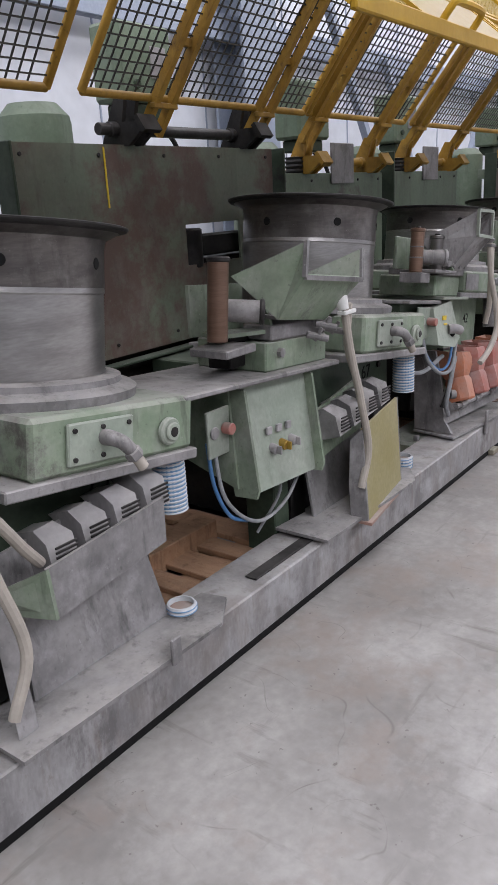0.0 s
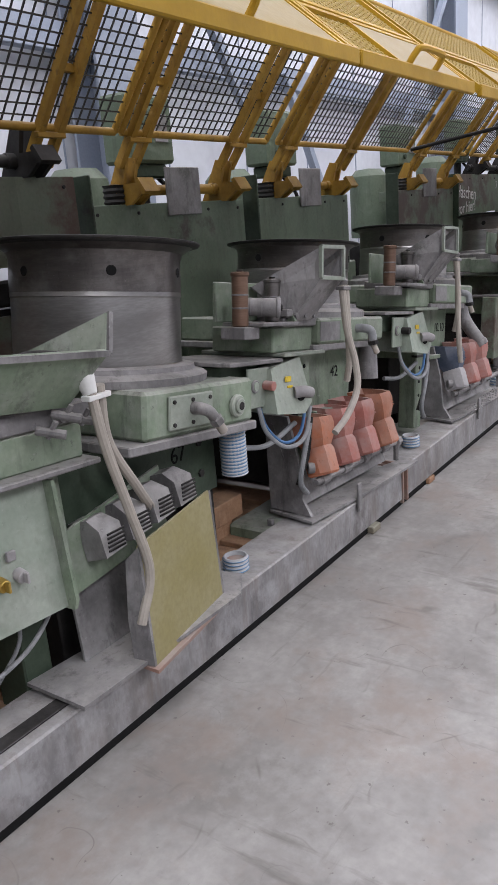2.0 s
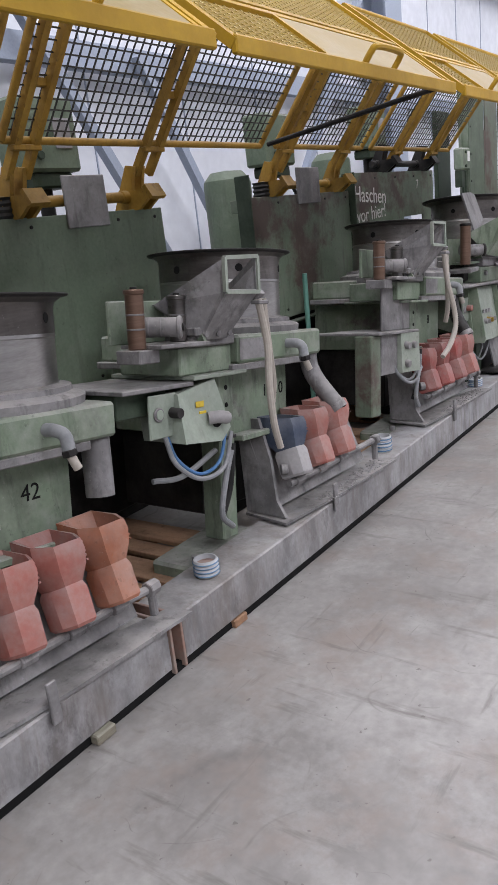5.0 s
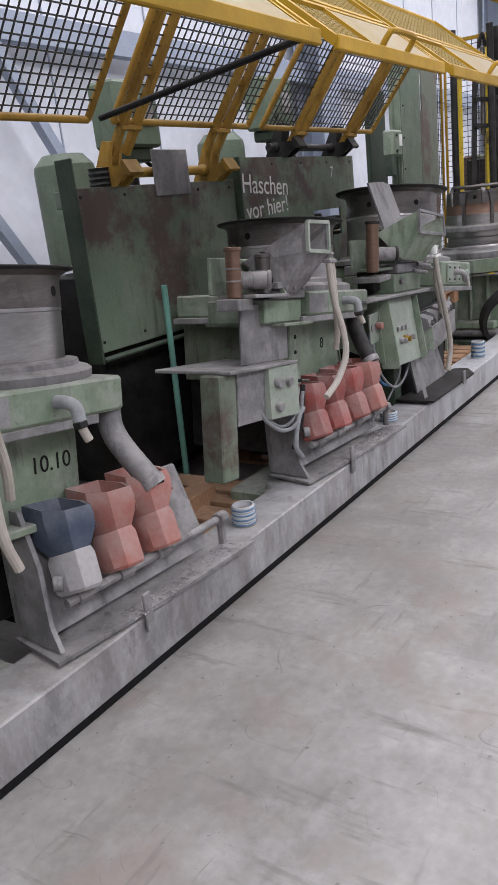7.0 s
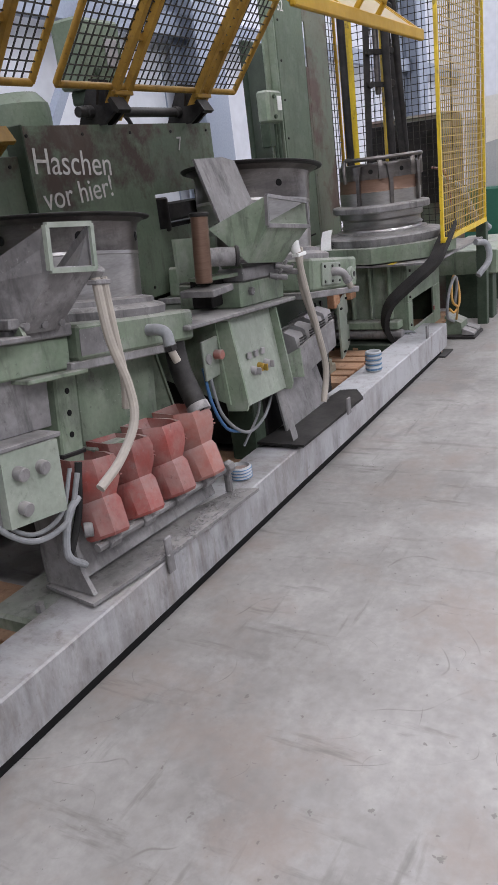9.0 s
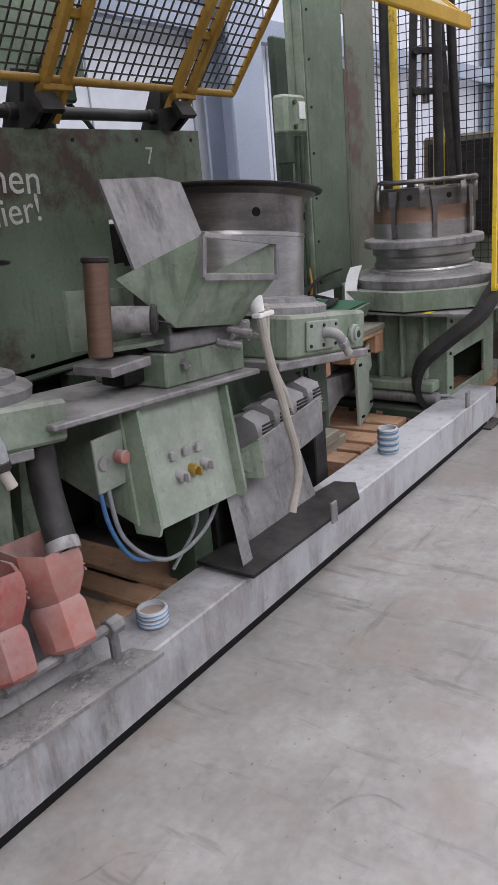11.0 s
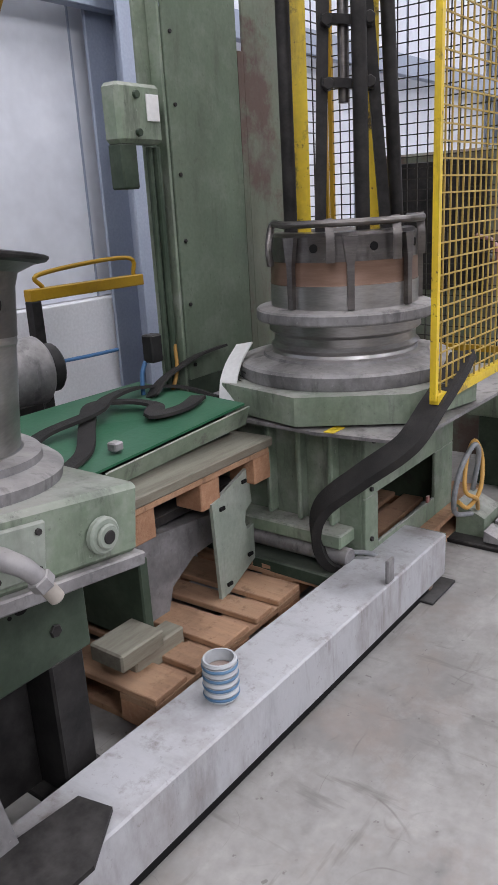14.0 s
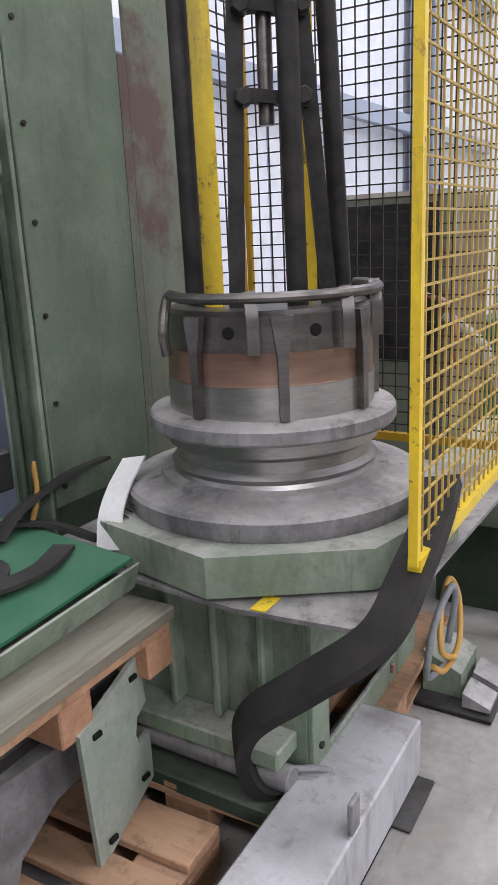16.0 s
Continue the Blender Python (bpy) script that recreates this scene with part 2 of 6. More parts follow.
def weathered(m, chip, chip_amount, scuff, scuff_amount, streak=0.4):
    """Paint chips, oily run marks and pale scuffs, each with its own shape, over a surface."""
    nt = m.node_tree
    N, L = nt.nodes, nt.links
    bsdf = N["Principled BSDF"]
    geo = N.new("ShaderNodeNewGeometry")
    src = bsdf.inputs["Base Color"].links[0].from_socket
    for scale, stretch, lo, hi, colour, amount, at in (
            (7.0, (1.0, 1.0, 1.0), 0.50, 0.66, scuff, scuff_amount, 2.0),
            (9.0, (1.6, 1.6, 0.28), 0.55, 0.68, chip, streak, 5.0),
            (3.2, (1.0, 1.0, 0.6), 0.48, 0.68, chip, streak, 17.0),
            (42.0, (1.0, 1.0, 0.8), 0.61, 0.68, chip, chip_amount, 9.0),
            (70.0, (1.0, 1.0, 1.0), 0.64, 0.68, scuff, scuff_amount, 13.0)):
        mp = N.new("ShaderNodeMapping")
        mp.inputs["Scale"].default_value = stretch
        mp.inputs["Location"].default_value = (at, at * 0.7, at * 0.3)
        L.new(geo.outputs["Position"], mp.inputs["Vector"])
        n = N.new("ShaderNodeTexNoise")
        n.inputs["Scale"].default_value, n.inputs["Detail"].default_value, n.inputs["Roughness"].default_value = scale, 7, 0.68
        L.new(mp.outputs[0], n.inputs["Vector"])
        r = N.new("ShaderNodeMapRange")
        r.inputs["From Min"].default_value, r.inputs["From Max"].default_value, r.inputs["To Max"].default_value = lo, hi, amount
        L.new(n.outputs[0], r.inputs["Value"])
        x = N.new("ShaderNodeMix")
        x.data_type = "RGBA"
        x.inputs[7].default_value = (*colour, 1)
        L.new(r.outputs[0], x.inputs[0])
        L.new(src, x.inputs[6])
        src = x.outputs[2]
    L.new(src, bsdf.inputs["Base Color"])


weathered(GREEN, (0.05, 0.05, 0.045), 0.4, (0.36, 0.37, 0.34), 0.4, 0.5)
weathered(GREEN_PALE, (0.12, 0.125, 0.11), 0.35, (0.44, 0.45, 0.41), 0.3, 0.3)
weathered(GREEN_BACK, (0.06, 0.055, 0.045), 0.35, (0.24, 0.27, 0.22), 0.3, 0.3)
weathered(GREEN_HALF, (0.06, 0.048, 0.04), 0.4, (0.22, 0.22, 0.19), 0.3, 0.35)
weathered(GREEN_RUST, (0.075, 0.052, 0.045), 0.35, (0.19, 0.19, 0.165), 0.35, 0.35)
weathered(DUSTY, (0.06, 0.058, 0.058), 0.35, (0.40, 0.39, 0.395), 0.45, 0.55)
weathered(BEAM, (0.17, 0.14, 0.12), 0.35, (0.44, 0.44, 0.445), 0.4, 0.5)
weathered(STEEL, (0.05, 0.045, 0.042), 0.3, (0.32, 0.31, 0.30), 0.4, 0.35)
weathered(ORANGE, (0.12, 0.07, 0.05), 0.4, (0.40, 0.27, 0.22), 0.4, 0.4)
weathered(RED, (0.08, 0.04, 0.035), 0.4, (0.34, 0.22, 0.20), 0.45, 0.4)
weathered(WOOD, (0.12, 0.07, 0.045), 0.4, (0.42, 0.30, 0.20), 0.25, 0.55)
weathered(YELLOW_BRIGHT, (0.07, 0.05, 0.03), 0.9, (0.72, 0.5, 0.05), 0.3, 0.35)
weathered(YELLOW_OCHRE, (0.10, 0.06, 0.03), 0.5, (0.5, 0.33, 0.06), 0.3, 0.35)


def concrete():
    """Polished hall floor: cloudy greys, warm patches, pits, scuffs and rubber marks."""
    m = surface("power_floated_concrete", (0.19, 0.18, 0.17), (0.29, 0.279, 0.265), 1.6, 0.5, rust=0.08, rust_colour=(0.25, 0.235, 0.215), bump=0.05, fine=28, rough_var=0.2)
    nt = m.node_tree
    N, L = nt.nodes, nt.links
    bsdf = N["Principled BSDF"]
    src = bsdf.inputs["Base Color"].links[0].from_socket
    geo = N.new("ShaderNodeNewGeometry")

    def layer(node, lo, hi, colour, amount, src):
        r = N.new("ShaderNodeMapRange")
        r.inputs["From Min"].default_value, r.inputs["From Max"].default_value = lo, hi
        r.inputs["To Max"].default_value = amount
        L.new(node.outputs[0], r.inputs["Value"])
        x = N.new("ShaderNodeMix")
        x.data_type = "RGBA"
        x.inputs[7].default_value = (*colour, 1)
        L.new(r.outputs[0], x.inputs[0])
        L.new(src, x.inputs[6])
        return x.outputs[2]

    def noise_node(scale, detail, rough, stretch=(1, 1, 1), turn=0.0):
        mp = N.new("ShaderNodeMapping")
        mp.inputs["Scale"].default_value = stretch
        mp.inputs["Rotation"].default_value = (0, 0, turn)
        L.new(geo.outputs["Position"], mp.inputs["Vector"])
        n = N.new("ShaderNodeTexNoise")
        n.inputs["Scale"].default_value, n.inputs["Detail"].default_value, n.inputs["Roughness"].default_value = scale, detail, rough
        L.new(mp.outputs[0], n.inputs["Vector"])
        return n

    src = layer(noise_node(3.4, 8, 0.7), 0.50, 0.70, (0.40, 0.39, 0.375), 0.55, src)
    src = layer(noise_node(2.2, 7, 0.7, turn=1.0), 0.50, 0.66, (0.235, 0.195, 0.17), 0.7, src)
    src = layer(noise_node(14, 5, 0.6, (1, 0.16, 1), 0.5), 0.60, 0.72, (0.13, 0.12, 0.11), 0.7, src)
    src = layer(noise_node(16, 5, 0.6, (0.14, 1, 1), 0.3), 0.62, 0.73, (0.14, 0.13, 0.12), 0.65, src)
    src = layer(noise_node(38, 3, 0.5), 0.70, 0.74, (0.12, 0.11, 0.10), 0.7, src)
    # thin curved scuff lines, in patches
    for sc, turn, wide in ((2.3, 0.4, 0.0035), (3.6, 1.9, 0.003), (1.5, 2.6, 0.003)):
        n = noise_node(sc, 1.5, 0.4, turn=turn)
        a = N.new("ShaderNodeMath")
        a.operation = "SUBTRACT"
        a.inputs[1].default_value = 0.5
        L.new(n.outputs[0], a.inputs[0])
        c = N.new("ShaderNodeMath")
        c.operation = "ABSOLUTE"
        L.new(a.outputs[0], c.inputs[0])
        r = N.new("ShaderNodeMapRange")
        r.inputs["From Min"].default_value, r.inputs["From Max"].default_value = wide, 0.0
        L.new(c.outputs[0], r.inputs["Value"])
        mk = N.new("ShaderNodeMapRange")
        mk.inputs["From Min"].default_value, mk.inputs["From Max"].default_value = 0.54, 0.66
        L.new(noise_node(5.0, 3, 0.6, turn=turn + 1).outputs[0], mk.inputs["Value"])
        d = N.new("ShaderNodeMath")
        d.operation = "MULTIPLY"
        L.new(r.outputs[0], d.inputs[0])
        L.new(mk.outputs[0], d.inputs[1])
        src = layer(d, 0.0, 1.0, (0.12, 0.11, 0.10), 0.6, src)
    # rubber marks of turning wheels: centre, radius, width
    for cx, cy, rad, wide in ((9.872, 0.328, 0.577, 0.03), (10.127, -0.0, 0.544, 0.035), (2.589, -0.982, 0.298, 0.06), (4.505, -0.796, 0.495, 0.05)):
        sub = N.new("ShaderNodeVectorMath")
        sub.operation = "DISTANCE"
        sub.inputs[1].default_value = (cx, cy, 0)
        L.new(geo.outputs["Position"], sub.inputs[0])
        a = N.new("ShaderNodeMath")
        a.operation = "SUBTRACT"
        a.inputs[1].default_value = rad
        L.new(sub.outputs["Value"], a.inputs[0])
        c = N.new("ShaderNodeMath")
        c.operation = "ABSOLUTE"
        L.new(a.outputs[0], c.inputs[0])
        r = N.new("ShaderNodeMapRange")
        r.inputs["From Min"].default_value, r.inputs["From Max"].default_value = wide, 0.0
        L.new(c.outputs[0], r.inputs["Value"])
        mk = N.new("ShaderNodeMapRange")
        mk.inputs["From Min"].default_value, mk.inputs["From Max"].default_value = 0.46, 0.62
        L.new(noise_node(4.0, 5, 0.7, turn=rad).outputs[0], mk.inputs["Value"])
        d = N.new("ShaderNodeMath")
        d.operation = "MULTIPLY"
        L.new(r.outputs[0], d.inputs[0])
        L.new(mk.outputs[0], d.inputs[1])
        src = layer(d, 0.0, 1.0, (0.13, 0.125, 0.12), 0.6, src)
    L.new(src, bsdf.inputs["Base Color"])
    return m


CONCRETE = concrete()


# ---- mesh helpers ----
class Build:
    """Collects corners and faces of one mesh."""

    def __init__(self, m=None):
        self.v, self.f, self.m = [], [], m

    def add(self, verts, faces):
        n = len(self.v)
        self.v += [tuple(self.m @ Vector(p)) if self.m else tuple(p) for p in verts]
        self.f += [tuple(n + i for i in f) for f in faces]
        return self

    def box(self, x0, x1, y0, y1, z0, z1, c=0.004):
        """A box with chamfered edges."""
        c = min(c, abs(x1 - x0) * 0.3, abs(y1 - y0) * 0.3, abs(z1 - z0) * 0.3)
        bm = bmesh.new()
        bmesh.ops.create_cube(bm, size=1)
        for v in bm.verts:
            v.co = Vector(((x0 + x1) / 2 + v.co.x * (x1 - x0), (y0 + y1) / 2 + v.co.y * (y1 - y0), (z0 + z1) / 2 + v.co.z * (z1 - z0)))
        if c > 0:
            bmesh.ops.bevel(bm, geom=bm.edges[:], offset=c, segments=1, affect="EDGES")
        bm.verts.index_update()
        self.add([v.co[:] for v in bm.verts], [[v.index for v in f.verts] for f in bm.faces])
        bm.free()
        return self

    def slab(self, outline, push):
        """A flat outline (list of 3D points) given thickness by the vector push."""
        n = len(outline)
        top = [Vector(p) + Vector(push) for p in outline]
        faces = [list(range(n))[::-1], [n + i for i in range(n)]] + [[i, (i + 1) % n, n + (i + 1) % n, n + i] for i in range(n)]
        return self.add([Vector(p) for p in outline] + top, faces)

    def rod(self, p, q, r, r2=None, seg=12):
        p, q = Vector(p), Vector(q)
        r2 = r if r2 is None else r2
        d = (q - p).normalized()
        a = d.orthogonal().normalized()
        b = d.cross(a)
        ring = [a * math.cos(2 * math.pi * i / seg) + b * math.sin(2 * math.pi * i / seg) for i in range(seg)]
        c = min(r, r2) * 0.12
        vs = [p + u * (r - c) for u in ring] + [p + d * c + u * r for u in ring] + [q - d * c + u * r2 for u in ring] + [q + u * (r2 - c) for u in ring]
        fs = [[k * seg + i, k * seg + (i + 1) % seg, (k + 1) * seg + (i + 1) % seg, (k + 1) * seg + i] for k in range(3) for i in range(seg)]
        return self.add(vs, fs + [list(range(seg))[::-1], [3 * seg + i for i in range(seg)]])

    def bar(self, p, q, w, h, up=(0, 0, 1)):
        """A square-section bar from p to q."""
        p, q = Vector(p), Vector(q)
        d = (q - p).normalized()
        s = d.cross(Vector(up)).normalized() * w / 2
        u = s.cross(d).normalized() * h / 2
        c = [p - s - u, p + s - u, p + s + u, p - s + u]
        return self.slab(c, q - p)

    def lathe(self, profile, cx, cy, seg=64):
        n = len(profile)
        vs = [(cx + r * math.cos(2 * math.pi * i / seg), cy + r * math.sin(2 * math.pi * i / seg), z) for i in range(seg) for r, z in profile]
        fs = [[i * n + k, ((i + 1) % seg) * n + k, ((i + 1) % seg) * n + k + 1, i * n + k + 1] for i in range(seg) for k in range(n - 1)]
        return self.add(vs, fs)

    def hose(self, pts, r, seg=10, steps=7, flat=None):
        """A soft tube through the points; flat=(w, h): a strap."""
        P = [Vector(p) for p in pts]
        P = [P[0] * 2 - P[1]] + P + [P[-1] * 2 - P[-2]]
        path = []
        for i in range(1, len(P) - 2):
            for k in range(steps):
                t = k / steps
                a, b, c, d = P[i - 1:i + 3]
                path.append(0.5 * ((2 * b) + (c - a) * t + (2 * a - 5 * b + 4 * c - d) * t * t + (3 * b - a - 3 * c + d) * t ** 3))
        path.append(P[-2])
        vs, fs, up = [], [], Vector((0.13, 0.2, 1)).normalized()
        for i, p in enumerate(path):
            d = (path[min(i + 1, len(path) - 1)] - path[max(i - 1, 0)]).normalized()
            s = d.cross(up)
            s = (s if s.length > 0.05 else d.orthogonal()).normalized()
            up = s.cross(d).normalized()
            rr = r(i / (len(path) - 1)) if callable(r) else r
            if flat:
                vs += [p + s * x * flat[0] / 2 + up * y * flat[1] / 2 for x, y in ((-1, -1), (1, -1), (1, 1), (-1, 1))]
            else:
                vs += [p + (s * math.cos(2 * math.pi * k / seg) + up * math.sin(2 * math.pi * k / seg)) * rr for k in range(seg)]
        m = 4 if flat else seg
        for i in range(len(path) - 1):
            fs += [[i * m + k, i * m + (k + 1) % m, (i + 1) * m + (k + 1) % m, (i + 1) * m + k] for k in range(m)]
        fs += [list(range(m))[::-1], [(len(path) - 1) * m + k for k in range(m)]]
        return self.add(vs, fs)


def link(name, b, material, parent=None, label="", smooth=True):
    me = bpy.data.meshes.new(name)
    me.from_pydata(b.v, [], b.f)
    me.validate()
    bm = bmesh.new()
    bm.from_mesh(me)
    bmesh.ops.recalc_face_normals(bm, faces=bm.faces)
    bm.to_mesh(me)
    bm.free()
    me.materials.append(material)
    if smooth:
        me.polygons.foreach_set("use_smooth", [True] * len(me.polygons))
        me.set_sharp_from_angle(angle=radians(32))
    ob = new(name, me)
    if parent:
        ob.parent = parent
        ob.matrix_parent_inverse = parent.matrix_world.inverted()
    if label:
        ob["label"] = label
    return ob


def part(name, b, material, parent, label=""):
    return link(name, b, material, parent, label)


def thing(name, label, category, group="", at=(0, 0, 0)):
    ob = new(name)
    ob.location = at
    ob.empty_display_size = 0.1
    ob.matrix_world = Matrix.Translation(at)
    return tagged(ob, label, category, group)


def structure(name, b, material, label):
    return tagged(link(name, b, material, None, "", False), label, "structure", kind="structure")


def writing(name, text, m, size, material, parent):
    cu = bpy.data.curves.new(name, "FONT")
    cu.body, cu.size, cu.extrude = text, size, 0.0006
    tmp = new(name, cu)
    me = bpy.data.meshes.new_from_object(tmp.evaluated_get(bpy.context.evaluated_depsgraph_get()))
    bpy.data.objects.remove(tmp)
    me.materials.clear()
    me.materials.append(material)
    me.transform(m)
    ob = new(name, me)
    ob.parent = parent
    ob.matrix_parent_inverse = parent.matrix_world.inverted()
    return ob


# ---- hall ----
structure("floor", Build().box(-25, 40, -14, 2.6, -0.3, 0.035, 0), CONCRETE, "smooth grey concrete hall floor with scuffs and stains")
structure("wall_north", Build().box(-25, 40, 2.62, 2.8, 1.03, 8.0, 0), WALL, "white insulated panel wall of the hall")
structure("plinth", Build().box(-25, 40, 2.55, 2.8, 0.0, 1.025, 0.01), PLINTH, "pale concrete plinth under the panel wall")
# south and west walls and the roof are unseen, added to limit fill
structure("wall_south", Build().box(-25, 40, -14.2, -14, 0.0, 8.0, 0), FAR_WALL, "unseen grey wall opposite the machines, limits bounced light")
structure("wall_west", Build().box(-25.2, -25, -14.2, 2.8, 0.0, 8.0, 0), FAR_WALL, "unseen grey wall at the hall's end, limits bounced light")
structure("wall_east", Build().box(22, 22.2, -14.2, 2.8, 0.0, 8.0, 0), WALL, "white panel wall at the hall's far end")
structure("ceiling", Build().box(-25, 40, -14.2, 2.8, 8.0, 8.2, 0), ROOF, "unseen dim roof over the hall, limits bounced light")
seams = Build()
for k in range(-8, 22):
    seams.box(k * 1.1 - 0.006, k * 1.1 + 0.006, 2.612, 2.62, 1.03, 8.0, 0)
structure("trim", seams, COLUMN, "narrow grey joints between the white wall panels")
for cx in (-7.5, -0.9, 5.75, 12.36, 18.9):
    b = Build()
    b.box(cx - 0.22, cx + 0.22, 2.25, 2.275, 0, 8, 0.003).box(cx - 0.22, cx + 0.22, 2.515, 2.54, 0, 8, 0.003).box(cx - 0.012, cx + 0.012, 2.276, 2.514, 0, 8, 0)
    structure("column", b, COLUMN, "blue-grey steel I-section column")
for z in (2.72, 4.6, 6.4):
    b = Build()
    b.box(-25, 22, 2.42, 2.44, z - 0.09, z + 0.09, 0.003).box(-25, 22, 2.445, 2.51, z + 0.07, z + 0.09, 0.002).box(-25, 22, 2.445, 2.51, z - 0.09, z - 0.07, 0.002)
    structure("girt", b, COLUMN, "grey steel channel rail along the wall")
for p, q in (((5.9, 2.3, 4.4), (8.2, 2.3, 1.0)), ((8.0, 2.36, 2.75), (8.95, 2.36, 1.2)), ((12.2, 2.3, 4.4), (9.6, 2.3, 1.2))):
    structure("brace", Build().bar(p, q, 0.07, 0.07), COLUMN, "diagonal blue-grey steel wall brace")


# ---- the long beam in front of the machines ----
beam = thing("base_beam", "long grey steel box beam on small feet, whitened at its end", "beam", at=(5.0, 0.1, 0.07))
part("body", Build().box(-3.0, 5.045, 0.0, 0.21, 0.07, 0.245, 0.006), BEAM, beam)
part("body", Build().box(5.115, 11.43, 0.0, 0.21, 0.07, 0.245, 0.006), BEAM, beam)
for ex in (5.046, 5.102):
    part("joint_plate", Build().box(ex, ex + 0.012, -0.006, 0.216, 0.05, 0.252, 0.002), RUSTY, beam, "rusty joint plate")
part("end_cap", Build().box(11.4305, 11.4385, 0.004, 0.206, 0.075, 0.242, 0.002), GREEN, beam, "green end plate")
# the shade in the gap below the beam, drawn as a black strip
part("shadow_strip", Build().box(-3.0, 11.3, 0.012, 0.06, 0.0355, 0.0695, 0), INK, beam, "black strip standing for the shade under the beam")
part("wedge", Build().box(4.66, 4.74, -0.02, 0.09, 0.0355, 0.069, 0.004), WOOD_DARK, beam, "dark wooden block")
part("foot", Build().lathe([(0.0, 0.0475), (0.06, 0.0475), (0.062, 0.056), (0.05, 0.06), (0.05, 0.0695)], 11.32, 0.07, 24), RUSTY, beam, "rusty round foot")
part("foot_pad", Build().box(11.22, 11.44, -0.04, 0.17, 0.0355, 0.047, 0.003), BLACK, beam, "black rubber pad")
part("wedge", Build().box(5.40, 5.48, -0.008, 0.09, 0.0355, 0.069, 0.004), WOOD, beam, "wooden wedge")
part("lug", Build().box(10.93, 10.98, 0.0, 0.012, 0.247, 0.335, 0.003), DUSTY, beam, "whitened lifting lug")
part("strip", Build().box(2.45, 2.99, 0.04, 0.09, 0.246, 0.253, 0.002), STEEL_DARK, beam, "dark flat strip")
structure("rear_beam", Build().box(-3.0, 11.4, 1.25, 1.45, 0.02, 0.2, 0.006), STEEL_DARK, "dark steel rear beam under the machines")


def duct_stub(x, y, h):
    """A cut-off ribbed hose end that stands up out of the beam."""
    ob = thing("hose_stub", "cut-off white and blue ribbed hose end standing on the beam", "hose", "hose stubs", (x, y, 0.246))
    prof = []
    n = max(4, int(h / 0.014))
    for k in range(n):
        z = 0.247 + h * k / n
        prof += [(0.044, z), (0.049, z + h / n * 0.5)]
    prof += [(0.045, 0.247 + h), (0.040, 0.247 + h), (0.040, 0.25)]
    part("sleeve", Build().lathe(prof, x, y, 28), DUCT_WHITE, ob)
    for f in (0.12, 0.36, 0.60, 0.84):
        part("spiral", Build().lathe([(0.0492, 0.247 + h * (f - 0.04)), (0.051, 0.247 + h * f), (0.0492, 0.247 + h * (f + 0.04))], x, y, 28), DUCT_BLUE, ob, "blue spiral rib")
    part("fill", Build().lathe([(0.0, 0.247 + h * 0.72), (0.02, 0.247 + h * 0.75), (0.0395, 0.247 + h * 0.7)], x, y, 20), RUSTY, ob, "rust-brown dirt filling")


for sx, sh in ((2.13, 0.055), (3.72, 0.06), (5.40, 0.065), (6.97, 0.085), (8.47, 0.055), (10.14, 0.12)):
    duct_stub(sx, 0.10, sh)


# ---- wheel moulds ----
def wheel(parent, m, cx, cy, z0, r, fl, top):
    """A turned steel drum with a flared rim, a stepped foot and drilled holes."""
    h = top - z0
    drum = part("drum", Build(m).lathe([(r * 1.03, z0 + 0.055), (r, z0 + 0.06), (r * 0.995, z0 + h * 0.60), (r * 1.005, z0 + h * 0.61), (r * 1.0, z0 + h * 0.64)], cx, cy, 72), STEEL_BRIGHT, parent, "bright turned lower drum")
    part("upper_drum", Build(m).lathe([(r * 1.004, z0 + h * 0.64), (r * 1.0, z0 + h * 0.86), (r * 1.02, z0 + h * 0.92), (fl * 0.93, z0 + h * 0.965)], cx, cy, 72), STEEL, parent, "dull steel upper drum")
    part("rim", Build(m).lathe([(fl * 0.93, z0 + h * 0.962), (fl * 0.985, z0 + h * 0.972), (fl, z0 + h * 0.985), (fl, z0 + h * 0.995), (fl * 0.985, z0 + h), (fl * 0.95, z0 + h * 0.997), (r * 0.98, z0 + h * 0.93), (r * 0.93, z0 + h * 0.85), (r * 0.9, z0 + 0.05), (0, z0 + 0.05)], cx, cy, 72), STEEL_DARK, parent, "dark flared rim")
    part("foot_ring", Build(m).lathe([(r * 1.30, z0 - 0.005), (r * 1.31, z0 + 0.02), (r * 1.27, z0 + 0.028), (r * 1.16, z0 + 0.036), (r * 1.15, z0 + 0.052), (r * 1.02, z0 + 0.058)], cx, cy, 64), DUSTY, parent, "stepped dusty foot ring")
    for a in range(0, 360, 60):
        ang = radians(a + 235)
        d = Vector((math.cos(ang), math.sin(ang), 0))
        p = Vector((cx, cy, z0 + h * 0.78)) + d * r * 0.975
        part("hole", Build(m).rod(p, p + d * r * 0.032, 0.017, seg=16), INK, drum, "dark drilled hole")


def roller(parent, p, q, r, mat, cap=True):
    b = Build().rod(p, q, r, seg=20)
    ob = part("roller", b, mat, parent)
    if cap:
        d = (Vector(q) - Vector(p)).normalized()
        part("roller_cap", Build().rod(Vector(q) - d * 0.012, Vector(q) + d * 0.006, r * 1.14, seg=20), STEEL_DARK, ob, "collar")


def bolts(parent, pts, r=0.008, d=(0, -1, 0), mat=None):
    for p in pts:
        part("bolt", Build().rod(p, Vector(p) + Vector(d) * 0.01, r, seg=6), mat or DUSTY, parent)


def tilt_at(cx, degrees=7.5, z=0.3):
    """The machines lean towards the hall's far end on their pallets."""
    return Matrix.Translation((cx, 0.4, z)) @ pose(0, 0, 0, 0, degrees, 0) @ Matrix.Translation((-cx, -0.4, -z))


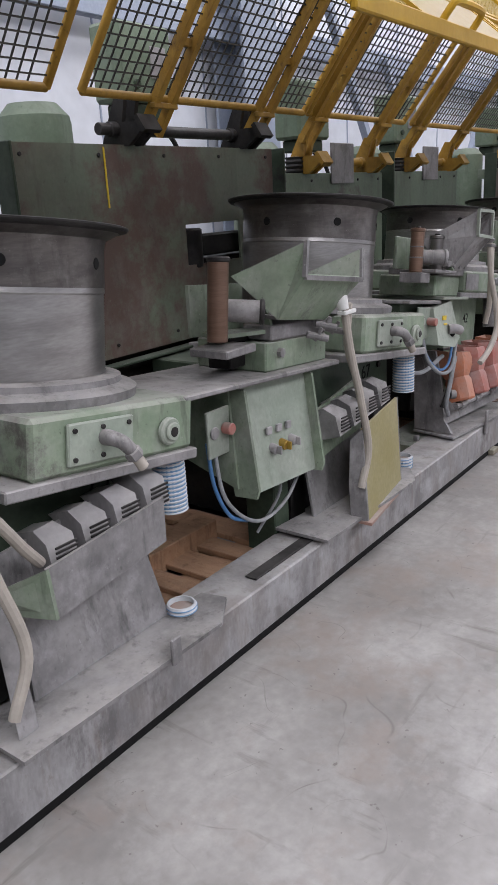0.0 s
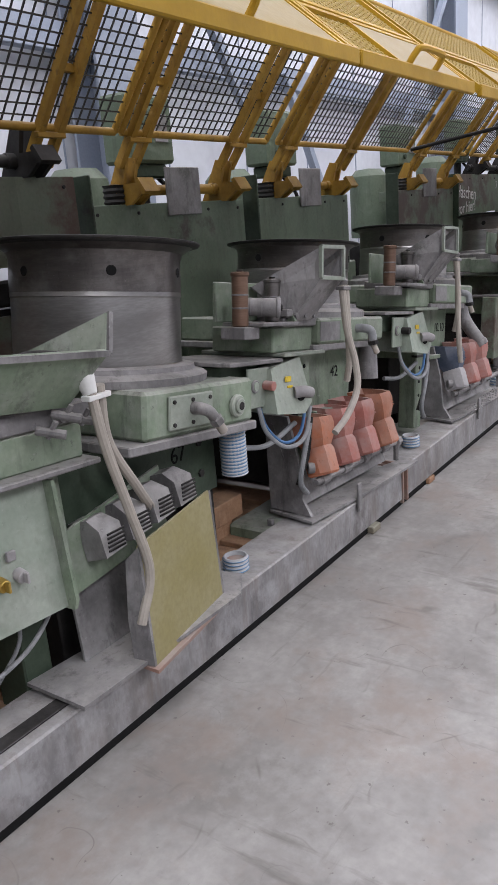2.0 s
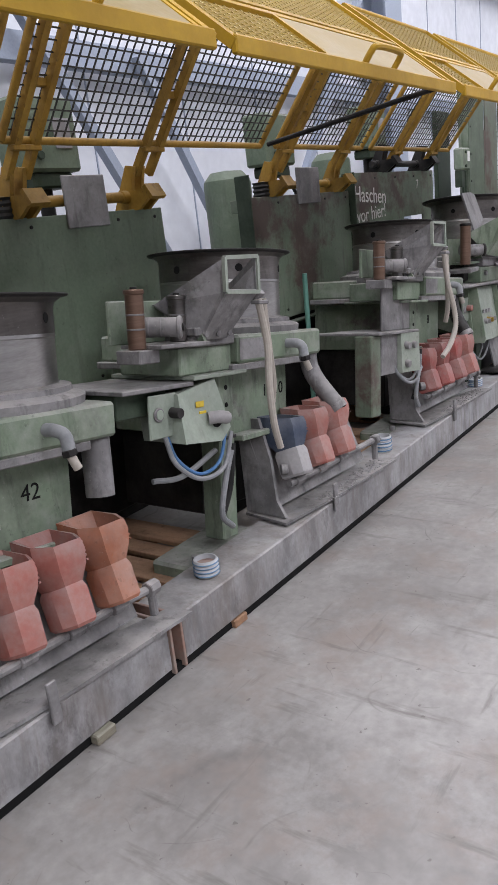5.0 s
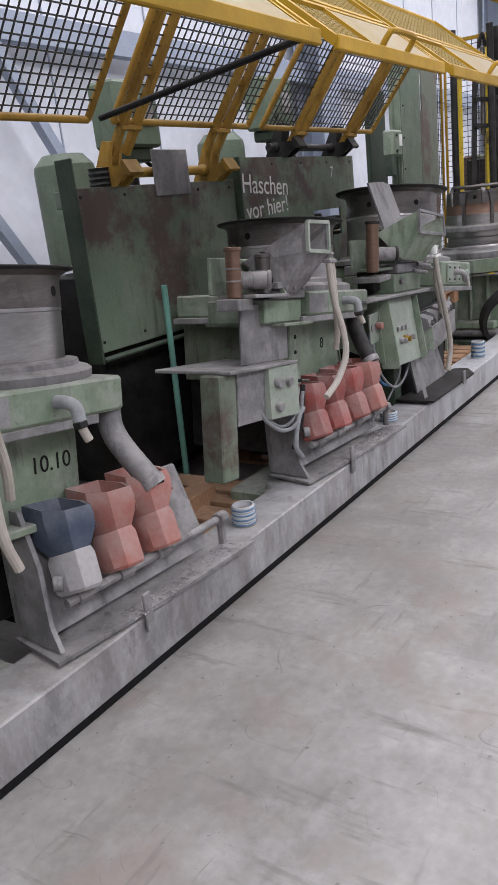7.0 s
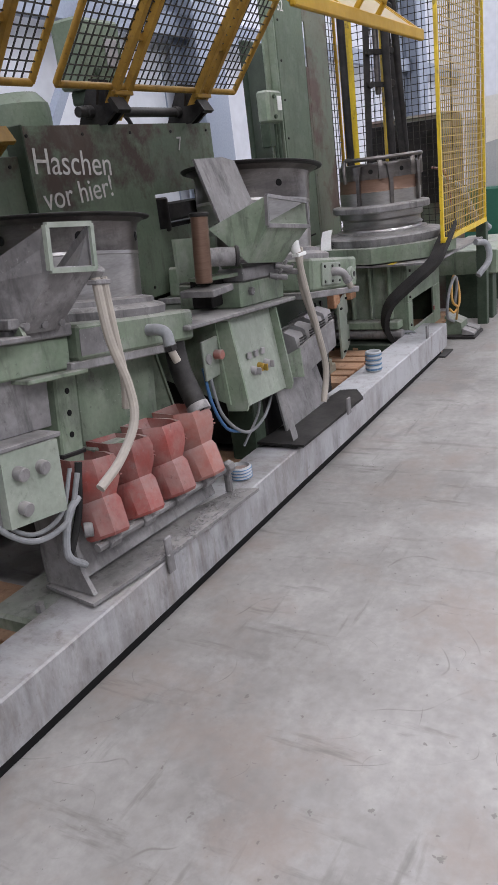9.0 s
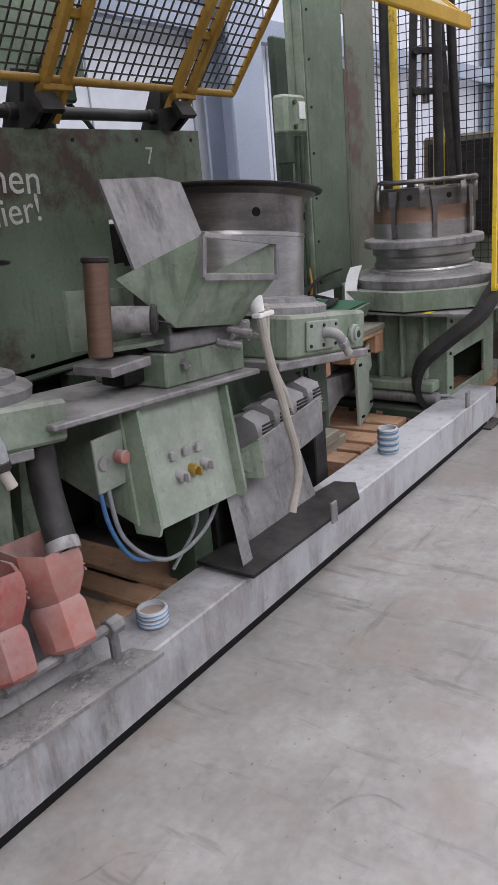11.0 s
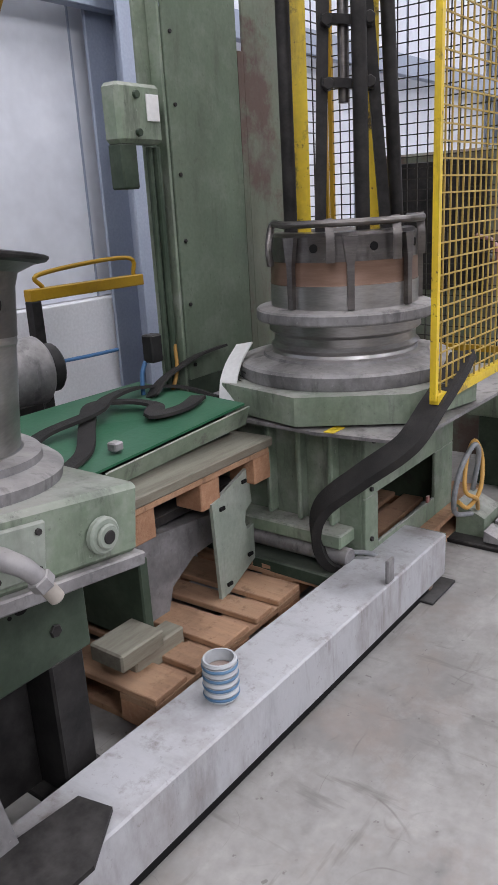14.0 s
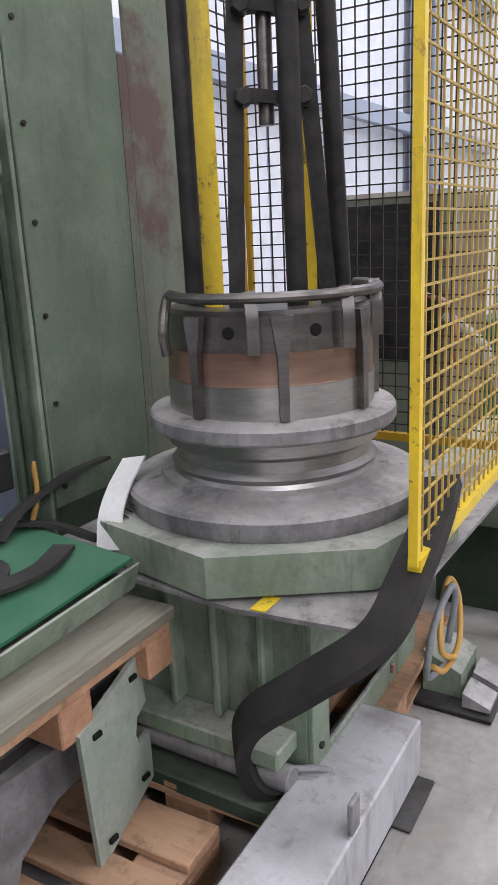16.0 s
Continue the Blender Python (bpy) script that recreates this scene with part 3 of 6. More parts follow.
def head_block(ob, m, cx):
    """Green base block under the wheel with cover plate, elbow and threaded ring."""
    part("base_block", Build(m).box(cx - 0.39, cx + 0.20, 0.06, 0.9, 0.838, 0.995, 0.012), GREEN, ob)
    part("base_plate", Build(m).box(cx - 0.47, cx + 0.21, 0.05, 0.92, 0.806, 0.8375, 0.004), DUSTY, ob)
    c = part("cover_plate", Build(m).box(cx - 0.285, cx - 0.06, 0.046, 0.0595, 0.862, 0.972, 0.006), GREEN_PALE, ob, "green bolted cover plate")
    for x in (cx - 0.265, cx - 0.172, cx - 0.08):
        for z in (0.88, 0.954):
            part("bolt", Build(m).rod((x, 0.047, z), (x, 0.040, z), 0.007, seg=8), STEEL_DARK, c)
    part("elbow", Build(m).hose([(cx - 0.165, 0.05, 0.925), (cx - 0.165, 0.015, 0.925), (cx - 0.15, -0.005, 0.915), (cx - 0.125, -0.012, 0.89)], lambda t: 0.022 - 0.004 * t, 12), DUSTY, ob, "grey pipe elbow")
    part("elbow_nut", Build(m).rod((cx - 0.128, -0.0115, 0.893), (cx - 0.112, -0.015, 0.872), 0.024, seg=6), DUSTY, ob)
    part("elbow_spout", Build(m).rod((cx - 0.113, -0.0148, 0.873), (cx - 0.09, -0.02, 0.842), 0.016, seg=12), HOSE, ob)
    ring = part("threaded_ring", Build(m).rod((cx + 0.085, 0.06, 0.905), (cx + 0.085, 0.04, 0.905), 0.040, seg=24), GREEN_PALE, ob, "pale threaded ring")
    part("ring_step", Build(m).rod((cx + 0.085, 0.0405, 0.905), (cx + 0.085, 0.03, 0.905), 0.027, seg=20), GREEN_PALE, ring)
    part("ring_bore", Build(m).rod((cx + 0.085, 0.0305, 0.905), (cx + 0.085, 0.0275, 0.905), 0.015, seg=18), STEEL_DARK, ring)


def ribbed_hose(ob, x, y, z1, z0, r, mat=None):
    prof, n = [], int((z1 - z0) / 0.013)
    for k in range(n + 1):
        z = z1 - (z1 - z0) * k / n
        prof += [(r * 0.93, z), (r, z - 0.005)]
    part("ribbed_hose", Build(pose(0, 0, 0)).lathe(prof, x, y, 24), mat or DUCT_WHITE, ob, "white and blue ribbed hose")
    if mat is None:
        part("hose_shadow_rib", Build().lathe([(r * 0.962, z1), (r * 0.962, z0)], x, y, 20), DUCT_BLUE, ob, "blue inner hose")


def pallet(x, y, z, yaw, name_label="worn wooden pallet standing on the concrete floor"):
    """A four-way pallet: five boards, three stringer boards, nine blocks, three skids."""
    ob = thing("pallet", name_label, "pallet", "pallets")
    ob.matrix_world = pose(x, y, z + 0.035, 0, 0, yaw)
    mw = ob.matrix_world
    for y0, w in ((0.0, 0.145), (0.185, 0.1), (0.3275, 0.145), (0.515, 0.1), (0.655, 0.145)):
        part("board", Build(mw).box(0, 1.2, y0, y0 + w, 0.122, 0.144, 0.003), WOOD, ob)
    for x0, w in ((0, 0.145), (0.5275, 0.145), (1.055, 0.145)):
        part("stringer", Build(mw).box(x0, x0 + w, 0, 0.8, 0.1, 0.1215, 0.002), WOOD, ob)
        for y0 in (0.0, 0.3275, 0.655):
            part("block", Build(mw).box(x0, x0 + w, y0, y0 + 0.145, 0.0225, 0.0995, 0.003), PRESS_WOOD, ob)
    for y0 in (0.0, 0.3275, 0.655):
        part("skid", Build(mw).box(0, 1.2, y0 + 0.02, y0 + 0.12, 0.0, 0.022, 0.002), WOOD, ob)
    return ob


def undercarriage(ob, cx, w0, w1, mark, dark):
    """Green body below the head, dark machine foot and greasy legs."""
    # desk machines: shade below the head is put into the darker green
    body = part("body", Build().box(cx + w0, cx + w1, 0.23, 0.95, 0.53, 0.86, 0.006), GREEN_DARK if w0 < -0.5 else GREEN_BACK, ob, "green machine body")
    # the lower body's near-black colour includes the shade beneath the machine
    part("lower_body", Build().box(cx + w0 + 0.06, cx + w1 - 0.12, 0.34, 0.95, 0.16, 0.5295, 0.006), dark, ob, "dark dusty lower body, deepened for the shade below the machine")
    for x in (cx + w0 + 0.02, cx + w1 - 0.12):
        leg = part("leg", Build().box(x, x + 0.1, 0.24, 0.36, 0.16, 0.5295, 0.006), STEEL_DARK, ob, "greasy dark leg")
        part("leg_foot", Build().box(x - 0.04, x + 0.15, 0.215, 0.40, 0.145, 0.1595, 0.004), STEEL_DARK, leg)
    bolts(ob, [(cx + w1 - 0.1, 0.23, 0.74), (cx + w1 - 0.1, 0.23, 0.62)], 0.016, mat=STEEL_DARK)
    writing("marking", mark, pose(cx - 0.02, 0.2285, 0.70, 90, 0, 0), 0.085, INK, body)


def back_panel(ob, x0, x1, y, z0, z1, mat, dark_hinges, window=False):
    """The sheet-metal splash guard behind a wheel with its rivets and hinges."""
    b = Build()
    wx0, wx1, wz0, wz1 = x0 + 0.92, x0 + 1.32, 1.23, 1.41
    b.box(x0, wx0 if window else x1, y, y + 0.012, z0, z1, 0.0 if window else 0.003)
    pan = part("back_panel", b, mat, ob, "green sheet panel worn to brown" if mat is GREEN_RUST else "green painted sheet panel")
    if window:
        for a in ((wx1, x1, z0, z1), (wx0, wx1, z0, wz0), (wx0, wx1, wz1, z1)):
            part("panel_sheet", Build().box(a[0], a[1], y, y + 0.012, a[2], a[3], 0), mat, pan)
        part("damper", Build().rod((wx0 + 0.08, y + 0.06, wz0 - 0.02), (wx0 + 0.08, y + 0.06, wz1 - 0.02), 0.065, seg=20), STEEL_DARK, ob, "dark round damper behind the cut-out")
        part("damper_arm", Build().box(wx0 + 0.14, wx1 + 0.05, y + 0.03, y + 0.09, wz0 + 0.03, wz1 - 0.05, 0.01), STEEL_DARK, ob)
    # edge and lip take the green that has shade in its colour
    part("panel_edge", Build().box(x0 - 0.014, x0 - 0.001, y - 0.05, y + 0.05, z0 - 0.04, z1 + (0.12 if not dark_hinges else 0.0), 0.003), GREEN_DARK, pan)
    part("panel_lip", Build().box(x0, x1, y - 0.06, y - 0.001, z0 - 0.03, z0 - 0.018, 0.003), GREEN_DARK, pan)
    for k in range(5):
        for z in (z0 + 0.05, z1 - 0.04):
            part("rivet", Build().rod((x0 + 0.06 + (x1 - x0 - 0.12) * k / 4, y, z), (x0 + 0.06 + (x1 - x0 - 0.12) * k / 4, y - 0.006, z), 0.008, seg=8), STEEL_DARK, pan)
    # housing behind the panel, with shade put into its colour
    part("back_frame", Build().box(x0 + 0.1, x1 - 0.1, y + 0.06, y + 0.5, 0.2, z0 + 0.35, 0.006), STEEL_DARK, ob, "machine housing darkened for the shade behind the panel")
    part("top_rail", Build().box(x0 + 0.02, x1 - 0.02, y + 0.0125, y + 0.12, z1 - 0.08, z1 - 0.005, 0.004), GREEN_BACK, ob)
    hy = y + 0.03
    hm = STEEL_DARK if dark_hinges else YELLOW_OCHRE
    for f in (0.24, 0.86) if not dark_hinges else (0.38, 0.86):
        hx = x0 + (x1 - x0) * f
        hg = part("hinge_bracket", Build().slab([(hx - 0.035, hy + 0.1, z1 - 0.005), (hx - 0.035, hy - 0.06, z1 - 0.005), (hx - 0.035, hy - 0.14, z1 + 0.05), (hx - 0.035, hy - 0.115, z1 + 0.085), (hx - 0.035, hy - 0.03, z1 + 0.085), (hx - 0.035, hy - 0.06, z1 + 0.19), (hx - 0.035, hy - 0.01, z1 + 0.2), (hx - 0.035, hy + 0.05, z1 + 0.09)], (0.02, 0, 0)).slab([(hx + 0.03, hy + 0.1, z1 - 0.005), (hx + 0.03, hy - 0.06, z1 - 0.005), (hx + 0.03, hy - 0.14, z1 + 0.05), (hx + 0.03, hy - 0.115, z1 + 0.085), (hx + 0.03, hy - 0.03, z1 + 0.085), (hx + 0.03, hy - 0.06, z1 + 0.19), (hx + 0.03, hy - 0.01, z1 + 0.2), (hx + 0.03, hy + 0.05, z1 + 0.09)], (0.02, 0, 0)), hm, ob)
        part("hinge_stop", Build().bar((hx, hy - 0.16, z1 + 0.04), (hx, hy - 0.12, z1 + 0.10), 0.10, 0.022), hm, hg)
        part("pivot", Build().rod((hx - 0.075, hy + 0.01, z1 + 0.06), (hx + 0.1, hy + 0.01, z1 + 0.06), 0.03, seg=16), hm, hg)
    part("shaft", Build().rod((x0 + (x1 - x0) * 0.3, hy + 0.01, z1 + 0.06), (x0 + (x1 - x0) * 0.82, hy + 0.01, z1 + 0.06), 0.024, seg=14), STEEL_DARK if dark_hinges else YELLOW_OCHRE, ob, "hinge shaft")
    if not dark_hinges:
        part("centre_plate", Build().box(x0 + (x1 - x0) * 0.45, x0 + (x1 - x0) * 0.67, y - 0.012, y - 0.001, z1 - 0.06, z1 + 0.16, 0.003), DUSTY, ob, "grey bolted plate")
        coil = [(0.045 + (0.008 if k % 2 else 0), z1 + 0.012 * k) for k in range(8)]
        part("spring", Build().lathe(coil, x0 + (x1 - x0) * 0.2, y + 0.05, 16), BLACK, ob, "black coil spring")
    # switch box on its post behind the panel
    sx = x0 + (x1 - x0) * 0.6
    post = part("switch_post", Build().rod((sx, y + 0.3, z0 + 0.3), (sx, y + 0.3, z1 + 0.2), 0.035, seg=12), STEEL_DARK, ob, "post of the switch box")
    box = part("switch_box", Build().box(sx - 0.17, sx + 0.17, y + 0.2, y + 0.38, z1 + 0.2, z1 + 0.52, 0.015), GREEN_BACK, ob, "green cast switch box")
    part("label_plate", Build().box(sx + 0.02, sx + 0.12, y + 0.194, y + 0.1995, z1 + 0.3, z1 + 0.43, 0.002), GREY_PLASTIC, box)
    part("latch", Build().rod((sx - 0.08, y + 0.2, z1 + 0.27), (sx - 0.08, y + 0.185, z1 + 0.27), 0.02, seg=10), GREEN_DARK, box)
    part("switch_base", Build().box(sx - 0.12, sx + 0.12, y + 0.22, y + 0.36, z1 + 0.13, z1 + 0.1995, 0.01), GREEN_DARK, box)
    mx = x0 + (x1 - x0) * 0.27
    part("motor", Build().lathe([(0, z1 + 0.19), (0.1, z1 + 0.18), (0.145, z1 + 0.13), (0.15, z1 + 0.1), (0.15, z0 + 0.4)], mx, y + 0.36, 28), GREEN_BACK, ob, "rounded green motor housing")
    part("cable", Build().hose([(sx + 0.1, y + 0.3, z1 + 0.16), (sx + 0.2, y + 0.24, z1 + 0.02), (sx + 0.25, y + 0.26, z1 - 0.2)], 0.012), BLACK, ob, "black cable")
    return pan


def pedal_hose(ob, pts, r=0.015, mat=None):
    part("hose", Build().hose(pts, r, 10, 8), mat or HOSE, ob, "dusty beige rubber hose")


# ---- stations with the wide desk and foot pedals ----
def desk_station(cx, mark, ochre=False, leaning_plate=False, trough_shift=0.0):
    ob = thing("casting_station", "dusty green casting machine with steel drum, switch desk and pedals", "machine", "casting machines", (cx, 0.5, 0.145))
    m = tilt_at(cx)
    head_block(ob, m, cx)
    wheel(ob, m, cx - 0.15, 0.49, 1.0, 0.295, 0.366, 1.468)
    undercarriage(ob, cx, -0.62, 0.24, mark, STEEL_DARK)
    if not leaning_plate:
        ribbed_hose(ob, cx + 0.25, 0.15, 0.80, 0.60, 0.052)
    # sloped desk
    x0, x1 = cx - 1.15, cx - 0.52
    md = tilt_at(cx - 0.8, 4.2, 0.92)
    part("desk_top", Build(md).box(x0 - 0.25, x1 + 0.02, 0.06, 0.46, 0.905, 0.922, 0.004), DUSTY, ob, "dusty steel desk top")
    part("desk_rear", Build(md).slab([(x0 + 0.05, 0.14, 0.892), (x0 + 0.05, 0.45, 0.892), (x0 + 0.05, 0.45, 0.66), (x0 + 0.05, 0.1, 0.55)], (0.5, 0, 0)), GREEN, ob)
    part("desk_side", Build(md).slab([(x0 - 0.19, 0.30, 0.904), (x0 - 0.19, 0.46, 0.904), (x0 - 0.10, 0.46, 0.40), (x0 + 0.02, 0.34, 0.45)], (0.012, 0, 0)), GREEN, ob, "flaking green side sheet")
    panel = part("desk_panel", Build(md).slab([(x0 + 0.07, 0.115, 0.892), (x0 + 0.07, 0.055, 0.53), (x0 + 0.48, 0.055, 0.53), (x0 + 0.48, 0.115, 0.892)], (0, 0.012, -0.002)), GREEN_PALE, ob, "pale green switch panel")
    for fx in (x0 + 0.06, x0 + 0.475):
        part("desk_fin", Build(md).slab([(fx, 0.08, 0.892), (fx, 0.02, 0.555), (fx, 0.03, 0.525), (fx, 0.12, 0.52), (fx, 0.2, 0.892)], (0.012, 0, 0)), GREEN, ob, "tapered green side fin")
    for k in range(3):
        kx = x0 + 0.2 + 0.06 * k
        tag = part("switch_tag", Build(md).box(kx - 0.014, kx + 0.014, 0.072, 0.083, 0.715, 0.742, 0.002), GREY_PLASTIC, panel, "small white legend tag")
        part("switch_knob", Build().rod((kx, 0.085, 0.675), (kx, 0.055, 0.668), 0.018, seg=14).box(kx - 0.004, kx + 0.004, 0.035, 0.055, 0.655, 0.685, 0.002), BRASS if k == 1 else GREY_PLASTIC, panel, "brass-yellow rotary knob" if k == 1 else "grey rotary knob")
    side = part("button_plate", Build().box(x0 - 0.07, x0 + 0.055, 0.135, 0.147, 0.70, 0.86, 0.003), GREEN_PALE, ob, "pale plate with emergency button")
    part("push_button", Build().rod((x0 + 0.015, 0.135, 0.79), (x0 + 0.015, 0.10, 0.79), 0.02, seg=16), PINK, side, "faded red mushroom button")
    part("gland", Build().rod((x0 - 0.04, 0.135, 0.785), (x0 - 0.04, 0.128, 0.785), 0.022, seg=16), DUSTY, side)
    # blocks and rollers on the desk
    blk = part("mount_block", Build(md).box(cx - 0.92, cx - 0.52, 0.11, 0.42, 0.9225, 1.028, 0.006), GREEN, ob, "green mounting block")
    part("mount_cap", Build(md).box(cx - 0.90, cx - 0.49, 0.10, 0.43, 1.0305, 1.085, 0.005), DUSTY, ob)
    part("bolt_head", Build(md).rod((cx - 0.84, 0.11, 0.985), (cx - 0.84, 0.092, 0.985), 0.018, seg=6), DUSTY, blk)
    # open pouring chute
    A, B = (cx - 0.865, -0.026, 1.252), (cx - 0.522, -0.046, 1.207)
    C, D = (cx - 0.837, -0.019, 1.366), (cx - 0.482, -0.026, 1.31)
    E, F = (cx - 0.897, 0.066, 1.113), (cx - 0.60, 0.06, 1.07)
    G, H2 = (cx - 1.02, 0.16, 1.27), (cx - 0.30, 0.30, 1.17)
    chute = part("chute", Build().slab([A, B, F, E], (0, 0.006, 0.012)), GREEN, ob, "dusty green open pouring chute")
    part("chute_wall", Build().slab([A, C, E], (0.012, 0.0, 0)), GREEN, chute)
    part("chute_wall", Build().slab([C, G, E], (0.012, 0.0, 0)), GREEN, chute)
    part("chute_wall", Build().slab([B, D, (cx - 0.62, 0.22, 1.20), F], (-0.01, 0.004, 0)), GREEN, chute)
    part("chute_floor", Build().slab([E, F, H2, (cx - 0.86, 0.3, 1.12)], (0, 0.003, 0.012)), DUSTY, chute)
    part("chute_lip", Build().bar(A, B, 0.016, 0.016).bar(C, A, 0.014, 0.014, (1, 0, 0)).bar(B, D, 0.014, 0.014, (1, 0, 0)), DUSTY, chute)
    if leaning_plate:
        part("chute_rail", Build().bar(C, D, 0.014, 0.014), DUSTY, chute)
        part("leaning_plate", Build().slab([(cx - 0.97, 0.12, 1.26), (cx - 0.56, 0.20, 1.34), (cx - 0.585, 0.25, 1.515), (cx - 0.70, 0.24, 1.535), (cx - 0.99, 0.2, 1.535)], (0.002, 0.012, 0)), DUSTY, ob, "loose steel plate leaning on the chute")
    part("chute_tool", Build().hose([(cx - 0.8, 0.05, 1.22), (cx - 0.72, 0.04, 1.24), (cx - 0.6, 0.05, 1.215), (cx - 0.64, 0.08, 1.2)], 0.006), STEEL_DARK, chute, "bent wire tool")
    holder = part("roller_holder", Build().slab([(cx - 1.10, 0.17, 1.075), (cx - 0.86, 0.12, 1.06), (cx - 0.82, 0.20, 1.06), (cx - 1.06, 0.3, 1.075)], (0, 0, 0.014)).slab([(cx - 1.12, 0.26, 1.08), (cx - 0.88, 0.22, 1.06), (cx - 0.88, 0.22, 1.23), (cx - 1.12, 0.26, 1.25)], (0, 0.014, 0)).slab([(cx - 0.88, 0.1, 1.06), (cx - 0.86, 0.22, 1.06), (cx - 0.86, 0.22, 1.23), (cx - 0.87, 0.16, 1.22)], (0.014, 0.0, 0)), GREEN, ob, "green roller bracket")
    roller(holder, (cx - 1.135, 0.14, 1.075), (cx - 1.105, 0.14, 1.335), 0.034, BROWN_STEEL)
    roller(holder, (cx - 0.93, 0.15, 1.11), (cx - 0.915, 0.15, 1.275), 0.034, STEEL)
    roller(holder, (cx - 1.09, 0.19, 1.17), (cx - 0.99, 0.06, 1.155), 0.037, DUSTY)
    part("holder_bracket", Build().box(cx - 1.14, cx - 0.98, 0.1, 0.26, 1.02, 1.048, 0.004), DUSTY, ob)
    part("holder_post", Build().box(cx - 1.0, cx - 0.8, 0.2, 0.3, 0.95, 1.07, 0.004), STEEL_DARK, ob)
    for k, (vx, vz) in enumerate(((-0.64, 1.06), (-0.58, 1.035), (-0.70, 1.03))):
        part("valve", Build().rod((cx + vx, 0.08, vz), (cx + vx + 0.05, 0.02, vz - 0.02), 0.013, seg=10).rod((cx + vx + 0.02, 0.06, vz - 0.025), (cx + vx + 0.035, 0.035, vz + 0.02), 0.008, seg=8), DUSTY, ob, "dusty hose valve")
    hx, hy = cx - 0.56, 0.005
    pedal_hose(ob, [(hx, hy, 1.12), (hx + 0.01, hy - 0.02, 0.95), (hx + 0.05, hy - 0.04, 0.75), (hx + 0.09, hy - 0.05, 0.55), (hx + 0.03, hy - 0.05, 0.40)])
    pedal_hose(ob, [(hx + 0.035, hy, 1.12), (hx + 0.06, hy + 0.02, 0.95), (hx + 0.16, hy + 0.03, 0.78), (hx + 0.24, hy + 0.06, 0.68)])
    part("hose_clamp", Build().box(hx - 0.025, hx + 0.06, hy - 0.02, hy + 0.015, 1.085, 1.1, 0.003).rod((hx, hy, 1.1), (hx, hy + 0.02, 1.16), 0.02, 0.03), WHITE, ob, "white double hose clamp")
    tx = cx + trough_shift
    # pedal trough: sloped back sheet, front shield, side ends, four pedals, tray
    tm = OCHRE_PLATE if ochre else DUSTY
    tray = part("pedal_tray", Build().slab([(tx - 0.78, -0.04, 0.262), (tx - 0.05, -0.055, 0.262), (tx + 0.08, 0.03, 0.262), (tx + 0.06, 0.12, 0.262), (tx - 0.78, 0.2, 0.262)], (0, 0, 0.012)), STEEL_DARK if leaning_plate else DUSTY, ob, "flat steel tray resting on the beam")
    part("tray_support", Build().slab([(tx - 0.62, 0.12, 0.275), (tx - 0.1, 0.12, 0.275), (tx - 0.13, 0.2, 0.6), (tx - 0.58, 0.2, 0.6)], (0, 0.01, 0)), DUSTY, tray)
    if ochre:
        part("trough_front", Build().slab([(tx - 0.52, -0.07, 0.25), (tx - 0.08, 0.0, 0.25), (tx - 0.07, 0.03, 0.65), (tx - 0.49, -0.03, 0.63)], (0.002, 0.01, 0)), OCHRE_PLATE, ob, "olive-yellow front shield")
        part("trough_end", Build().slab([(tx - 0.522, -0.07, 0.26), (tx - 0.492, -0.03, 0.63), (tx - 0.50, 0.02, 0.58), (tx - 0.53, 0.01, 0.40), (tx - 0.535, 0.0, 0.26)], (0.01, 0, 0)).slab([(tx - 0.08, 0.0, 0.25), (tx - 0.07, 0.03, 0.65), (tx - 0.06, 0.1, 0.6), (tx - 0.05, 0.1, 0.26)], (0.01, 0, 0)), DUSTY, ob)
        part("trough_foot", Build().slab([(tx - 0.53, -0.09, 0.246), (tx - 0.06, -0.02, 0.246), (tx - 0.05, 0.06, 0.246), (tx - 0.53, 0.03, 0.246)], (0, 0, 0.012)), RUSTY, ob, "rusted pink foot flange")
        part("trough_back", Build().slab([(tx - 0.75, 0.1, 0.5), (tx - 0.15, 0.16, 0.52), (tx - 0.15, 0.17, 0.75), (tx - 0.75, 0.12, 0.68)], (0.0, 0.01, 0)), GREEN, ob)
        pz, py = 0.66, 0.05
    else:
        part("trough_front", Build().slab([(tx - 0.593, 0.015, 0.54), (tx - 0.182, 0.018, 0.586), (tx - 0.174, 0.022, 0.718), (tx - 0.60, 0.02, 0.68)], (0.002, 0.01, 0)), DUSTY, ob, "grey dusted front shield")
        part("trough_end", Build().slab([(tx - 0.593, 0.015, 0.54), (tx - 0.60, 0.02, 0.68), (tx - 0.70, 0.14, 0.62), (tx - 0.66, 0.14, 0.55)], (0.01, 0, 0)), GREEN, ob)
        part("trough_back", Build().slab([(tx - 0.70, 0.12, 0.5), (tx - 0.18, 0.14, 0.56), (tx - 0.18, 0.16, 0.74), (tx - 0.72, 0.14, 0.70)], (0.0, 0.01, 0)), DUSTY, ob)
        part("side_strut", Build().slab([(tx - 0.74, 0.03, 0.274), (tx - 0.69, 0.03, 0.274), (tx - 0.66, 0.13, 0.68), (tx - 0.70, 0.14, 0.72)], (0.012, 0.004, 0)), DUSTY, ob)
        pz, py = 0.69, 0.06
    for k in range(4):
        px = tx - 0.56 + 0.115 * k
        dz = 0.012 * k
